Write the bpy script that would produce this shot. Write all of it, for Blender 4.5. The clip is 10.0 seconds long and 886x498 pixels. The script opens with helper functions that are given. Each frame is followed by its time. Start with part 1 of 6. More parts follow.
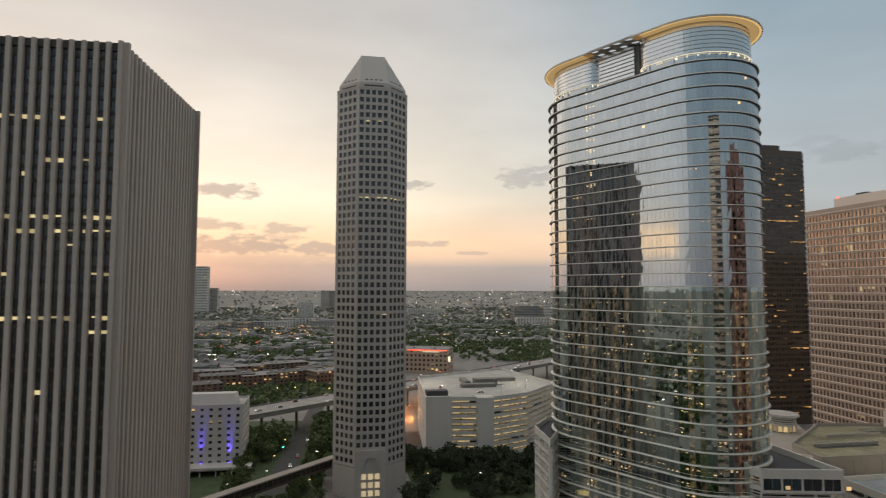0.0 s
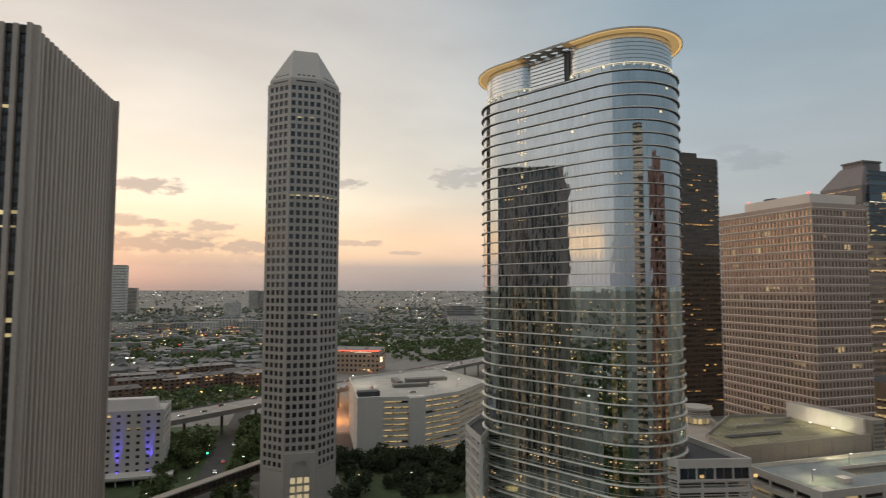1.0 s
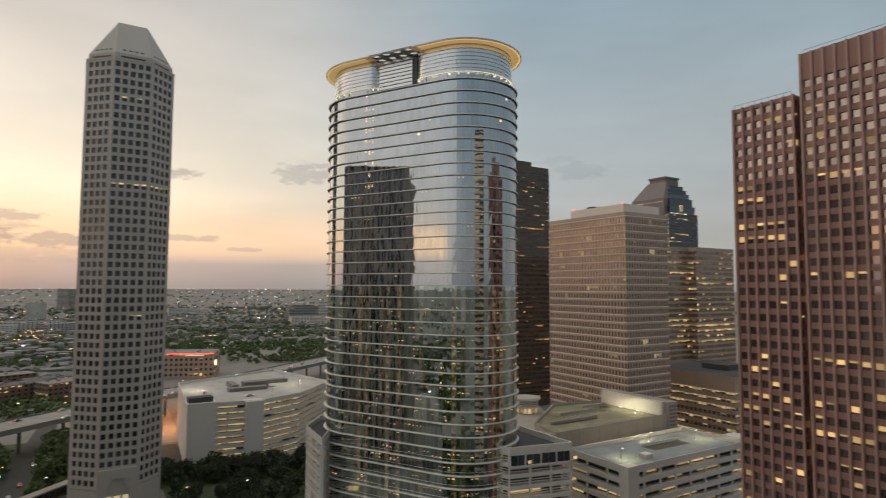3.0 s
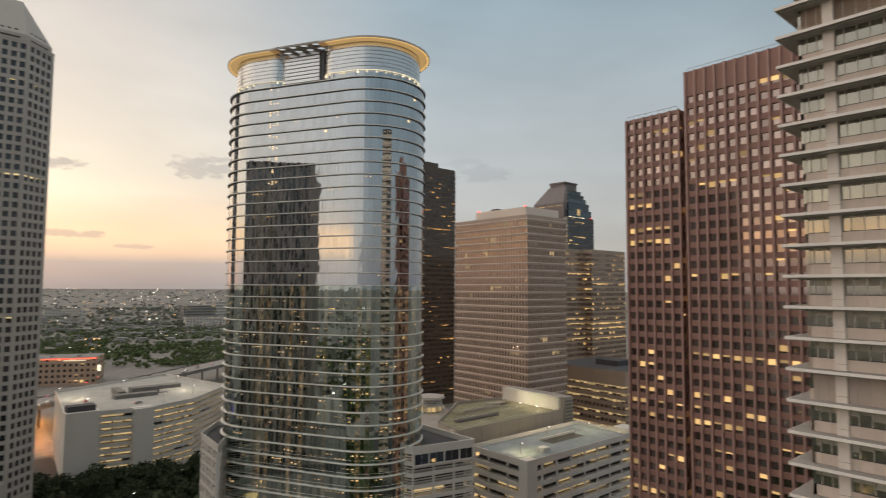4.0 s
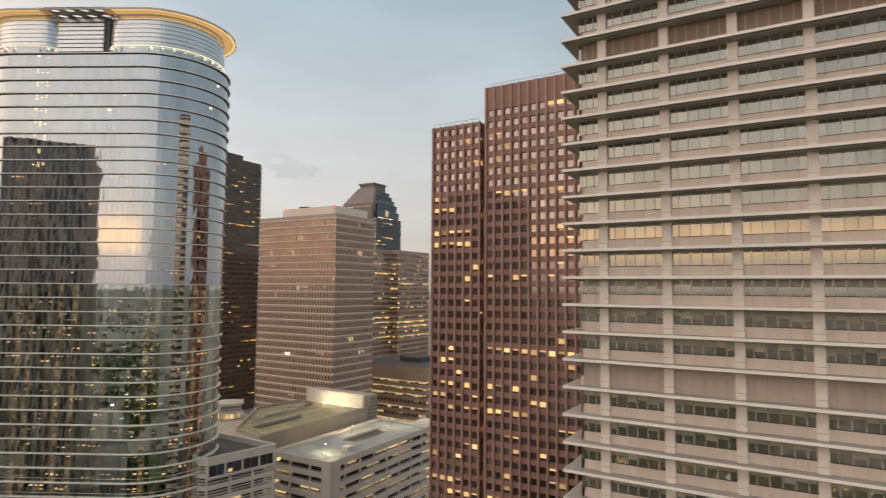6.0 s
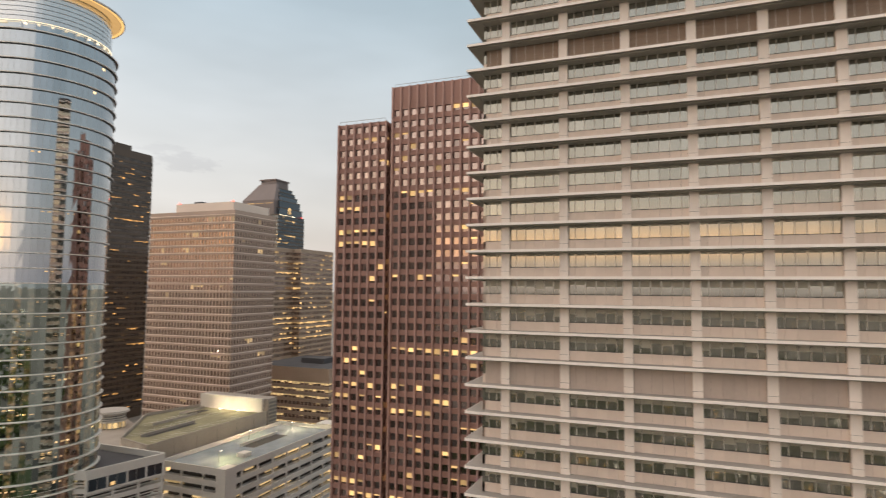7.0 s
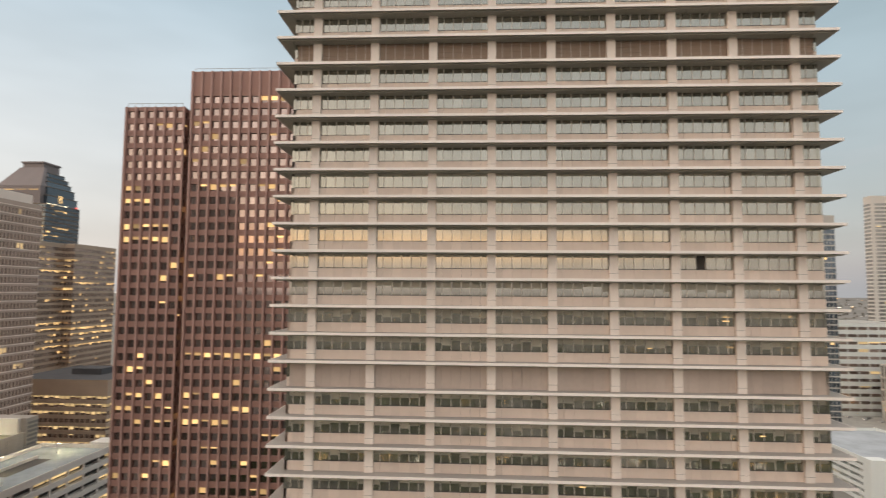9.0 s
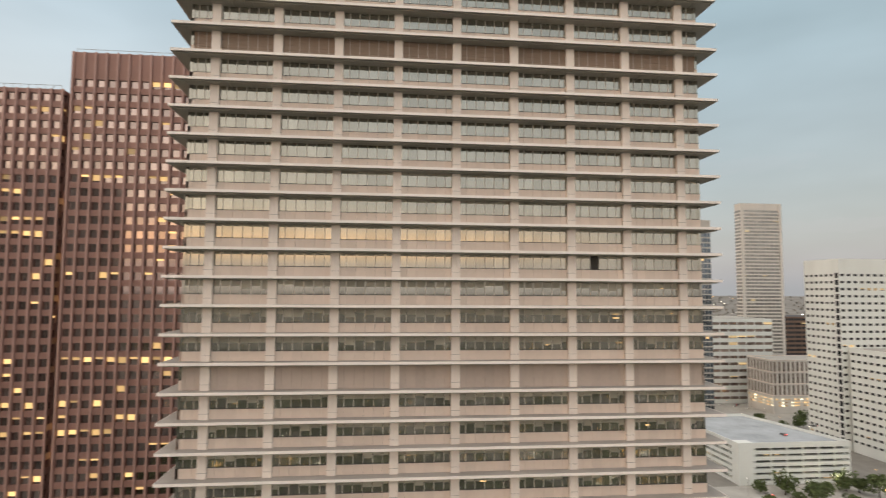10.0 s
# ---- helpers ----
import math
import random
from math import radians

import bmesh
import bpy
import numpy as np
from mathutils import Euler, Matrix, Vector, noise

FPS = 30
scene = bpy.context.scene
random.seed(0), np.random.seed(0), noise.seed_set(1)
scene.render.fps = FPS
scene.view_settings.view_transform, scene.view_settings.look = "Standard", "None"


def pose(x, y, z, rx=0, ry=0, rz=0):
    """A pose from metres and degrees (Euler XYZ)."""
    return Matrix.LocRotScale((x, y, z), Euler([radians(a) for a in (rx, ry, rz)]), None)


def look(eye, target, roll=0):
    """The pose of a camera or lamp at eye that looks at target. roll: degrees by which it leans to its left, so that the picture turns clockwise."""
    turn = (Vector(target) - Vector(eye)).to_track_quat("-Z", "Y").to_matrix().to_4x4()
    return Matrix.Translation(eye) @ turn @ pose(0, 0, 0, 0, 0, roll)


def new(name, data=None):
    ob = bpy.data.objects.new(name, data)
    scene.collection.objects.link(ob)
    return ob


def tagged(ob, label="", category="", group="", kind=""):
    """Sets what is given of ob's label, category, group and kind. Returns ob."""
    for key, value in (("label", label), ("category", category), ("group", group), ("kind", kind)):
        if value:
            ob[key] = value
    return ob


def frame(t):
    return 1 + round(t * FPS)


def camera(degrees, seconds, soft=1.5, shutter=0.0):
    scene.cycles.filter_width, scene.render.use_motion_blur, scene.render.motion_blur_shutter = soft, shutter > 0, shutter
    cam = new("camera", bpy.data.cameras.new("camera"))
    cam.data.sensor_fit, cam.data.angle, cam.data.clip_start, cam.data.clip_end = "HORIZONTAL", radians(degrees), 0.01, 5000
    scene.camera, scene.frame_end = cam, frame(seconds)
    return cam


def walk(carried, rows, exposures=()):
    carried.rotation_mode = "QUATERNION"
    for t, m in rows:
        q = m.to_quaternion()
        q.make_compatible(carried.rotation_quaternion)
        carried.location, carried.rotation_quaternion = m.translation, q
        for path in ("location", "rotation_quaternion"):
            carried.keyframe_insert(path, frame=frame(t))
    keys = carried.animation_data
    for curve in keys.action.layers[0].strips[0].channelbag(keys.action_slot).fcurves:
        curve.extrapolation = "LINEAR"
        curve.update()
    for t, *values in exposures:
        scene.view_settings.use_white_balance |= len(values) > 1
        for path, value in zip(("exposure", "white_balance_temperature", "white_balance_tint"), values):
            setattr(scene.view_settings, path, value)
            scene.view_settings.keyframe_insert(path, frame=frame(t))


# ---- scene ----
# ---- camera: one fixed spot high over a street, turning to the right ----
EYE = Vector((0, 0, 101))
cam = camera(73.73, 10.0, 1.15, 0.55)
TURNS = [  # seconds, yaw, pitch, roll in degrees
    (0, -10.28, 3.80, 0.09),
    (0.5, -13.26, 3.79, 0.20),
    (1, -16.77, 3.80, 0.11),
    (1.5, -20.13, 3.78, 0.17),
    (2, -23.74, 3.74, 0.18),
    (2.5, -27.55, 3.73, 0.18),
    (4, -40.77, 3.77, 0.34),
    (4.5, -45.43, 3.79, 0.29),
    (5, -50.05, 3.80, 0.39),
    (5.5, -54.65, 3.83, 0.42),
    (7, -68.44, 3.91, 0.51),
    (7.5, -73.07, 3.98, 0.49),
    (8, -77.73, 4.04, 0.48),
    (8.5, -82.34, 4.11, 0.46),
    (9, -86.91, 4.12, 0.45),
    (9.5, -91.54, 4.12, 0.39),
    (10, -96.14, 4.08, 0.37),
]


def aim(yaw, pitch):
    a, b = radians(yaw), radians(pitch)
    return EYE + Vector((-math.sin(a) * math.cos(b), math.cos(a) * math.cos(b), math.sin(b))) * 10


# the clip's camera opens up as it turns from the sunset to the darker side
EXPOSURE = [(0, -0.10, 6350, 8), (2.5, -0.15, 6450, 8), (4.5, 0.16, 6750, 11), (5.5, 0.33, 6850, 13), (7.0, 0.57, 6950, 14), (8.5, 0.64, 6850, 13), (10.0, 0.63, 6750, 11)]
walk(cam, [(t, look(EYE, aim(a, b), c)) for t, a, b, c in TURNS], EXPOSURE)

# ---- sky, sunset glow ----
SUNSET = radians(-68)
GLOW = radians(-27)  # where the sun has just set, clockwise from +y


def build_world():
    w = bpy.data.worlds.new("dusk")
    scene.world = w
    w.use_nodes = True
    nt = w.node_tree
    nt.nodes.clear()
    N, L = nt.nodes.new, nt.links.new

    def math_node(op, a, b=None, c=None):
        n = N("ShaderNodeMath")
        n.operation = op
        for k, v in enumerate((a, b, c)):
            if v is None:
                continue
            if isinstance(v, (int, float)):
                n.inputs[k].default_value = v
            else:
                L(v, n.inputs[k])
        return n.outputs[0]

    def ramp(fac, stops):
        n = N("ShaderNodeValToRGB")
        L(fac, n.inputs[0])
        e = n.color_ramp.elements
        while len(e) < len(stops):
            e.new(0.5)
        for s, (p, c) in zip(e, stops):
            s.position, s.color = p, (*c, 1)
        return n.outputs[0]

    def mix(fac, a, b):
        n = N("ShaderNodeMix")
        n.data_type = "RGBA"
        for sock, v in ((n.inputs[0], fac), (n.inputs[6], a), (n.inputs[7], b)):
            if isinstance(v, (int, float)):
                sock.default_value = v
            elif isinstance(v, tuple):
                sock.default_value = (*v, 1)
            else:
                L(v, sock)
        return n.outputs[2]

    tc = N("ShaderNodeTexCoord")
    sep = N("ShaderNodeSeparateXYZ")
    L(tc.outputs["Generated"], sep.inputs[0])
    x, y, z = sep.outputs
    up = math_node("MAXIMUM", z, 0.0)
    flat = math_node("SQRT", math_node("ADD", math_node("MULTIPLY", x, x), math_node("MULTIPLY", y, y)))
    toward = math_node("ADD", math_node("MULTIPLY", x, math.sin(GLOW)), math_node("MULTIPLY", y, math.cos(GLOW)))
    toward = math_node("DIVIDE", toward, math_node("MAXIMUM", flat, 0.01))
    warm = ramp(up, SKY_WARM)
    behind = N("ShaderNodeMapRange")
    behind.interpolation_type = "SMOOTHSTEP"
    L(toward, behind.inputs[0])
    behind.inputs[1].default_value, behind.inputs[2].default_value = -0.85, 0.25
    cool = mix(behind.outputs[0], ramp(up, SKY_FAR), ramp(up, SKY_COOL))
    fac = N("ShaderNodeMapRange")
    fac.interpolation_type = "SMOOTHSTEP"
    L(toward, fac.inputs[0])
    fac.inputs[1].default_value, fac.inputs[2].default_value = SKY_TURN
    sky = mix(fac.outputs[0], cool, warm)
    # the red of the sunset lies lowest, further round than the brightest sky
    def glow_band(bearing, c0, c1, stops, color):
        d = math_node("ADD", math_node("MULTIPLY", x, math.sin(bearing)), math_node("MULTIPLY", y, math.cos(bearing)))
        reach = N("ShaderNodeMapRange")
        reach.interpolation_type = "SMOOTHSTEP"
        L(math_node("DIVIDE", d, math_node("MAXIMUM", flat, 0.01)), reach.inputs[0])
        reach.inputs[1].default_value, reach.inputs[2].default_value = c0, c1
        band = ramp(up, [(p, (v,) * 3) for p, v in stops])
        return mix(math_node("MULTIPLY", reach.outputs[0], band), sky, color)

    sky = glow_band(SUNSET, 0.66, 0.92, [(0.0, 0.0), (0.042, 0.05), (0.062, 0.75), (0.085, 0.8), (0.11, 0.15), (0.15, 0.0)], (1.40, 0.88, 0.48))
    sky = glow_band(radians(13), 0.90, 0.985, [(0.0, 0.0), (0.035, 0.0), (0.052, 0.4), (0.08, 0.45), (0.13, 0.15), (0.17, 0.0)], (1.30, 0.80, 0.50))
    # thin evening clouds, lying flat and crowding towards the horizon
    comb = N("ShaderNodeCombineXYZ")
    L(math_node("MULTIPLY", x, 7.0), comb.inputs[0])
    L(math_node("MULTIPLY", y, 7.0), comb.inputs[1])
    L(math_node("MULTIPLY", up, 24.0), comb.inputs[2])
    veil = N("ShaderNodeTexNoise")
    veil.inputs["Scale"].default_value, veil.inputs["Detail"].default_value = 0.42, 3
    L(comb.outputs[0], veil.inputs["Vector"])
    veil_range = N("ShaderNodeMapRange")
    L(veil.outputs["Fac"], veil_range.inputs[0])
    veil_range.inputs[1].default_value, veil_range.inputs[2].default_value = 0.35, 0.65
    veil_range.inputs[3].default_value, veil_range.inputs[4].default_value = 0.92, 1.06
    tone = N("ShaderNodeMix")
    tone.data_type, tone.blend_type = "RGBA", "MULTIPLY"
    tone.inputs[0].default_value = 1
    L(sky, tone.inputs[6])
    L(veil_range.outputs[0], tone.inputs[7])
    sky = tone.outputs[2]
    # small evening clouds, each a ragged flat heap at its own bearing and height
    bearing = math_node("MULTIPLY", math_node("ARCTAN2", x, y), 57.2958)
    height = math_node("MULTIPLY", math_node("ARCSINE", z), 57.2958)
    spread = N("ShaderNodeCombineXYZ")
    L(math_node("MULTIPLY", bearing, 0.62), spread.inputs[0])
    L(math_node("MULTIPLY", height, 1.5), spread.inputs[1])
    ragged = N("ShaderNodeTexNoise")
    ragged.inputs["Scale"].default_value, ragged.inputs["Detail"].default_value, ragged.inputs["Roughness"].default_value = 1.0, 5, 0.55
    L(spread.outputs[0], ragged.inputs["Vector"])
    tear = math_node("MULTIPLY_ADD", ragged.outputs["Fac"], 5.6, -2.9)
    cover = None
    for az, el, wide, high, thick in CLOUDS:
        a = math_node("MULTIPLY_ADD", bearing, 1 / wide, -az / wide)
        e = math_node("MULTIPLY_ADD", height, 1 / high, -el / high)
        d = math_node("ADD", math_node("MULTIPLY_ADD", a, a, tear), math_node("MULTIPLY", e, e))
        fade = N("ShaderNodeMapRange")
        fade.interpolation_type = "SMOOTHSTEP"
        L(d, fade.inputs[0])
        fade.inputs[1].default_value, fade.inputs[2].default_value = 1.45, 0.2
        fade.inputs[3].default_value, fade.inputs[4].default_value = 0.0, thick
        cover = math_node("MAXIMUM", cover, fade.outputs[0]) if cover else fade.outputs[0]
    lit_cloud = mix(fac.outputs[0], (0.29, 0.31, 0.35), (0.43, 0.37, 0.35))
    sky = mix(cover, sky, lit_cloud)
    # the physical sky with the sun just down gives the rest of the blue
    ns = N("ShaderNodeTexSky")
    ns.sky_type, ns.sun_disc = "NISHITA", False
    ns.sun_elevation, ns.sun_rotation = radians(1.0), GLOW
    ns.altitude, ns.air_density, ns.dust_density = 30, 1.0, 1.5
    bg1, bg2, add, out = N("ShaderNodeBackground"), N("ShaderNodeBackground"), N("ShaderNodeAddShader"), N("ShaderNodeOutputWorld")
    L(sky, bg1.inputs[0])
    bg1.inputs[1].default_value = 1.0
    L(ns.outputs[0], bg2.inputs[0])
    bg2.inputs[1].default_value = 0.05
    L(bg1.outputs[0], add.inputs[0])
    L(bg2.outputs[0], add.inputs[1])
    L(add.outputs[0], out.inputs[0])


SKY_WARM = [(0.0, (0.42, 0.36, 0.33)), (0.035, (0.55, 0.46, 0.425)), (0.075, (1.02, 0.76, 0.53)), (0.14, (1.14, 0.96, 0.74)), (0.26, (0.92, 0.81, 0.69)), (0.42, (0.69, 0.625, 0.575)), (0.7, (0.72, 0.66, 0.62)), (1.0, (0.80, 0.75, 0.71))]
SKY_COOL = [(0.0, (0.36, 0.36, 0.37)), (0.06, (0.44, 0.44, 0.44)), (0.2, (0.455, 0.49, 0.515)), (0.45, (0.305, 0.40, 0.47)), (0.7, (0.60, 0.60, 0.60)), (1.0, (0.80, 0.75, 0.71))]
SKY_FAR = [(0.0, (0.255, 0.27, 0.285)), (0.06, (0.255, 0.285, 0.31)), (0.2, (0.25, 0.305, 0.345)), (0.45, (0.22, 0.305, 0.355)), (0.7, (0.60, 0.60, 0.60)), (1.0, (0.80, 0.75, 0.71))]
SKY_TURN = (0.36, 0.98)
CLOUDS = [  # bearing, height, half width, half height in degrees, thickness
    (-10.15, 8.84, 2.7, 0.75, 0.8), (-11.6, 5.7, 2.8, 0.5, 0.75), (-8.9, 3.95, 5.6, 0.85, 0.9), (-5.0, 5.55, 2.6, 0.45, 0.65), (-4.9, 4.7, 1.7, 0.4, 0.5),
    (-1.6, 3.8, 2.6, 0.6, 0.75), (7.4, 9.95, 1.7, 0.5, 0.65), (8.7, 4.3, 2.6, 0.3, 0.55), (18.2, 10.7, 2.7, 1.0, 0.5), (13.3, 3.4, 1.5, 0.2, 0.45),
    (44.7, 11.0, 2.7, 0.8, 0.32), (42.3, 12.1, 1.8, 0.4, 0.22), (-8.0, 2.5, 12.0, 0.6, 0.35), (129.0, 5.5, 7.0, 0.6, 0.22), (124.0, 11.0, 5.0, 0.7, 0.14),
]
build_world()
sun = new("sun", bpy.data.lights.new("sun", "SUN"))
sun.data.energy, sun.data.angle, sun.data.color = 0.75, radians(150), (1.0, 0.84, 0.68)
sun.matrix_world = look((0, 0, 0), (math.sin(radians(48)), -math.cos(radians(48)), -math.tan(radians(14))))
sun.location = (0, 0, 400)

# ---- materials ----


def material(name, color, rough=0.8, metal=0.0, var=0.12, scale=0.25, bump=0.05, streak=0.0, spec=0.5, rand=0.0, color2=None, rand_cut=None):
    """Painted or raw surface: colour with stains and grain at two sizes, by place in the world."""
    m = bpy.data.materials.new(name)
    m.use_nodes = True
    nt = m.node_tree
    p = nt.nodes["Principled BSDF"]
    N, L = nt.nodes.new, nt.links.new
    geo = N("ShaderNodeNewGeometry")
    big, fine = N("ShaderNodeTexNoise"), N("ShaderNodeTexNoise")
    big.inputs["Scale"].default_value, big.inputs["Detail"].default_value = scale * 0.3, 4
    fine.inputs["Scale"].default_value, fine.inputs["Detail"].default_value = scale * 6, 3
    mp = N("ShaderNodeMapping")
    mp.inputs["Scale"].default_value = (1, 1, 0.15 if streak else 1)
    L(geo.outputs["Position"], mp.inputs["Vector"])
    L(mp.outputs[0], big.inputs["Vector"])
    L(geo.outputs["Position"], fine.inputs["Vector"])
    add = N("ShaderNodeMath")
    add.operation = "MULTIPLY_ADD"
    L(fine.outputs["Fac"], add.inputs[0])
    add.inputs[1].default_value = 0.45
    L(big.outputs["Fac"], add.inputs[2])
    value = N("ShaderNodeMapRange")
    L(add.outputs[0], value.inputs[0])
    value.inputs[1].default_value, value.inputs[2].default_value = 0.4, 1.05
    value.inputs[3].default_value, value.inputs[4].default_value = 1 - var - streak, 1 + var
    shade = N("ShaderNodeMix")
    shade.data_type, shade.blend_type = "RGBA", "MULTIPLY"
    shade.inputs[0].default_value = 1
    shade.inputs[6].default_value = (*color, 1)
    L(value.outputs[0], shade.inputs[7])
    result = shade.outputs[2]
    if rand or color2:
        obj = N("ShaderNodeObjectInfo")
        s = N("ShaderNodeMath")
        s.operation = "ADD"
        L(obj.outputs["Random"], s.inputs[0])
        L(geo.outputs["Random Per Island"], s.inputs[1])
        f = N("ShaderNodeMath")
        f.operation = "FRACT"
        L(s.outputs[0], f.inputs[0])
        r = N("ShaderNodeMapRange")
        L(f.outputs[0], r.inputs[0])
        if color2:
            if rand_cut:
                r.inputs[1].default_value, r.inputs[2].default_value = rand_cut
            t = N("ShaderNodeMix")
            t.data_type = "RGBA"
            L(r.outputs[0], t.inputs[0])
            L(result, t.inputs[6])
            t.inputs[7].default_value = (*color2, 1)
            result = t.outputs[2]
        else:
            r.inputs[3].default_value, r.inputs[4].default_value = 1 - rand, 1 + rand
            t = N("ShaderNodeMix")
            t.data_type, t.blend_type = "RGBA", "MULTIPLY"
            t.inputs[0].default_value = 1
            L(result, t.inputs[6])
            L(r.outputs[0], t.inputs[7])
            result = t.outputs[2]
    L(result, p.inputs["Base Color"])
    p.inputs["Roughness"].default_value, p.inputs["Metallic"].default_value = rough, metal
    p.inputs["Specular IOR Level"].default_value = spec
    if bump:
        b = N("ShaderNodeBump")
        b.inputs["Strength"].default_value, b.inputs["Distance"].default_value = bump, 0.3
        L(fine.outputs["Fac"], b.inputs["Height"])
        L(b.outputs[0], p.inputs["Normal"])
    return m


def glazing(name, tint, rough=0.03, metal=0.75, wave=0.0, rand=0.3):
    """Coated window glass: a tinted mirror over a dark inside, a little uneven from pane to pane."""
    m = material(name, tint, rough, metal, 0.06, 0.5, 0.0, rand=rand, spec=0.8)
    if wave:
        nt = m.node_tree
        geo = nt.nodes.new("ShaderNodeNewGeometry")
        n = nt.nodes.new("ShaderNodeTexNoise")
        n.inputs["Scale"].default_value, n.inputs["Detail"].default_value = 0.6, 1
        b = nt.nodes.new("ShaderNodeBump")
        b.inputs["Strength"].default_value, b.inputs["Distance"].default_value = 1.0, wave
        nt.links.new(geo.outputs["Position"], n.inputs["Vector"])
        nt.links.new(n.outputs["Fac"], b.inputs["Height"])
        nt.links.new(b.outputs[0], nt.nodes["Principled BSDF"].inputs["Normal"])
    return m


def lived_in(m, color, cut, strength):
    """Makes some panes glow for the dim light of the rooms behind, patchy within each pane."""
    nt = m.node_tree
    N, L = nt.nodes.new, nt.links.new
    geo, patch, r, w, mul = N("ShaderNodeNewGeometry"), N("ShaderNodeTexNoise"), N("ShaderNodeMapRange"), N("ShaderNodeMapRange"), N("ShaderNodeMath")
    mul.operation = "MULTIPLY"
    L(geo.outputs["Random Per Island"], r.inputs[0])
    r.inputs[1].default_value, r.inputs[2].default_value = cut, 1.0
    r.inputs[3].default_value, r.inputs[4].default_value = 0.0, strength
    patch.inputs["Scale"].default_value, patch.inputs["Detail"].default_value = 0.9, 3
    L(geo.outputs["Position"], patch.inputs["Vector"])
    L(patch.outputs["Fac"], w.inputs[0])
    w.inputs[1].default_value, w.inputs[2].default_value = 0.42, 0.66
    L(r.outputs[0], mul.inputs[0])
    L(w.outputs[0], mul.inputs[1])
    p = nt.nodes["Principled BSDF"]
    p.inputs["Emission Color"].default_value = (*color, 1)
    L(mul.outputs[0], p.inputs["Emission Strength"])


def glow(name, color, strength, rand=0.6):
    """A lit lamp or the lit inside of a window."""
    m = bpy.data.materials.new(name)
    m.use_nodes = True
    nt = m.node_tree
    p = nt.nodes["Principled BSDF"]
    N, L = nt.nodes.new, nt.links.new
    geo, obj, s, f, r = N("ShaderNodeNewGeometry"), N("ShaderNodeObjectInfo"), N("ShaderNodeMath"), N("ShaderNodeMath"), N("ShaderNodeMapRange")
    s.operation, f.operation = "ADD", "FRACT"
    L(obj.outputs["Random"], s.inputs[0])
    L(geo.outputs["Random Per Island"], s.inputs[1])
    L(s.outputs[0], f.inputs[0])
    L(f.outputs[0], r.inputs[0])
    r.inputs[3].default_value, r.inputs[4].default_value = strength * (1 - rand), strength * (1 + rand)
    p.inputs["Base Color"].default_value = (0.1, 0.09, 0.08, 1)
    p.inputs["Roughness"].default_value = 0.3
    p.inputs["Emission Color"].default_value = (*color, 1)
    L(r.outputs[0], p.inputs["Emission Strength"])
    return m


CONCRETE = material("fluted_concrete", (0.50, 0.428, 0.378), 0.85, streak=0.10)
GRANITE = material("grey_granite", (0.455, 0.415, 0.38), 0.6, var=0.08, streak=0.05)
ROOF_STONE = material("roof_cladding", (0.43, 0.405, 0.375), 0.6, var=0.06)
# same glazing as higher up; its tone spread and glow stand for rooms behind
LOW_MIRROR = glazing("lower_mirror_glass", (0.455, 0.525, 0.50), 0.02, 1.0, 0.002, 0.3)
lived_in(LOW_MIRROR, (1.0, 0.62, 0.28), 0.68, 0.16)
SIDE_GLASS = glazing("side_window_glass", (0.20, 0.20, 0.195), 0.05, 0.8, 0.0, 0.2)
DARK_GLASS = glazing("dark_glass", (0.05, 0.05, 0.055), 0.05, 0.3)
MIRROR = glazing("blue_mirror_glass", (0.51, 0.535, 0.56), 0.02, 1.0, 0.002, 0.04)
LOUVRE_METAL = material("brushed_louvre_metal", (0.72, 0.72, 0.72), 0.22, 0.9, var=0.04)
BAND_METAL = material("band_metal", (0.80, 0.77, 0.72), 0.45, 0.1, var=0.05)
# dark metal: the shade of undersides and recesses is put into its colour
BAND_DARK = material("shaded_metal", (0.15, 0.15, 0.155), 0.5, 0.4, var=0.05)
PIERCED = material("crown_soffit_plate", (0.55, 0.50, 0.44), 0.5, 0.2, var=0.08)
CROWN_METAL = material("crown_metal", (0.55, 0.53, 0.50), 0.35, 0.4, var=0.05)
# glow stands for lamplight on the ring's underside, dimmer inwards and at the ends
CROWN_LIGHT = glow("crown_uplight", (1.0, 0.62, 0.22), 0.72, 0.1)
CROWN_MID = glow("crown_inner_glow", (1.0, 0.62, 0.24), 0.42, 0.1)
CROWN_DIM = glow("crown_end_glow", (1.0, 0.55, 0.2), 0.22, 0.1)
BEIGE = material("beige_marble_panel", (0.71, 0.595, 0.515), 0.6, var=0.08, rand=0.05)
FASCIA = material("white_fascia", (0.90, 0.84, 0.79), 0.6, var=0.05, streak=0.03)
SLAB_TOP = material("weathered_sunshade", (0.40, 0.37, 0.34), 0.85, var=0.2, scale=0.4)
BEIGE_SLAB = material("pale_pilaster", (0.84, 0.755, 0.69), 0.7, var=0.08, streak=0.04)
# darker than the slab: shade on the underside is put into the colour
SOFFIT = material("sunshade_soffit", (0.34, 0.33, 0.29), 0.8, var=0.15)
STRIP_GLASS = glazing("strip_window_glass", (0.37, 0.365, 0.325), 0.05, 0.74, 0.002, 0.10)
TAN_GLASS = glazing("tan_glass", (0.33, 0.265, 0.235), 0.06, 0.8, 0.0, 0.35)
TAN_PANE = glazing("rose_tan_glass", (0.31, 0.235, 0.195), 0.08, 0.8, 0.0, 0.22)
MULLION = material("olive_mullion", (0.60, 0.56, 0.50), 0.6, var=0.06)
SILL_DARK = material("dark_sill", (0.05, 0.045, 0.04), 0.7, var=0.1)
LOUVRE = material("brown_louvre", (0.30, 0.22, 0.17), 0.7, var=0.15)
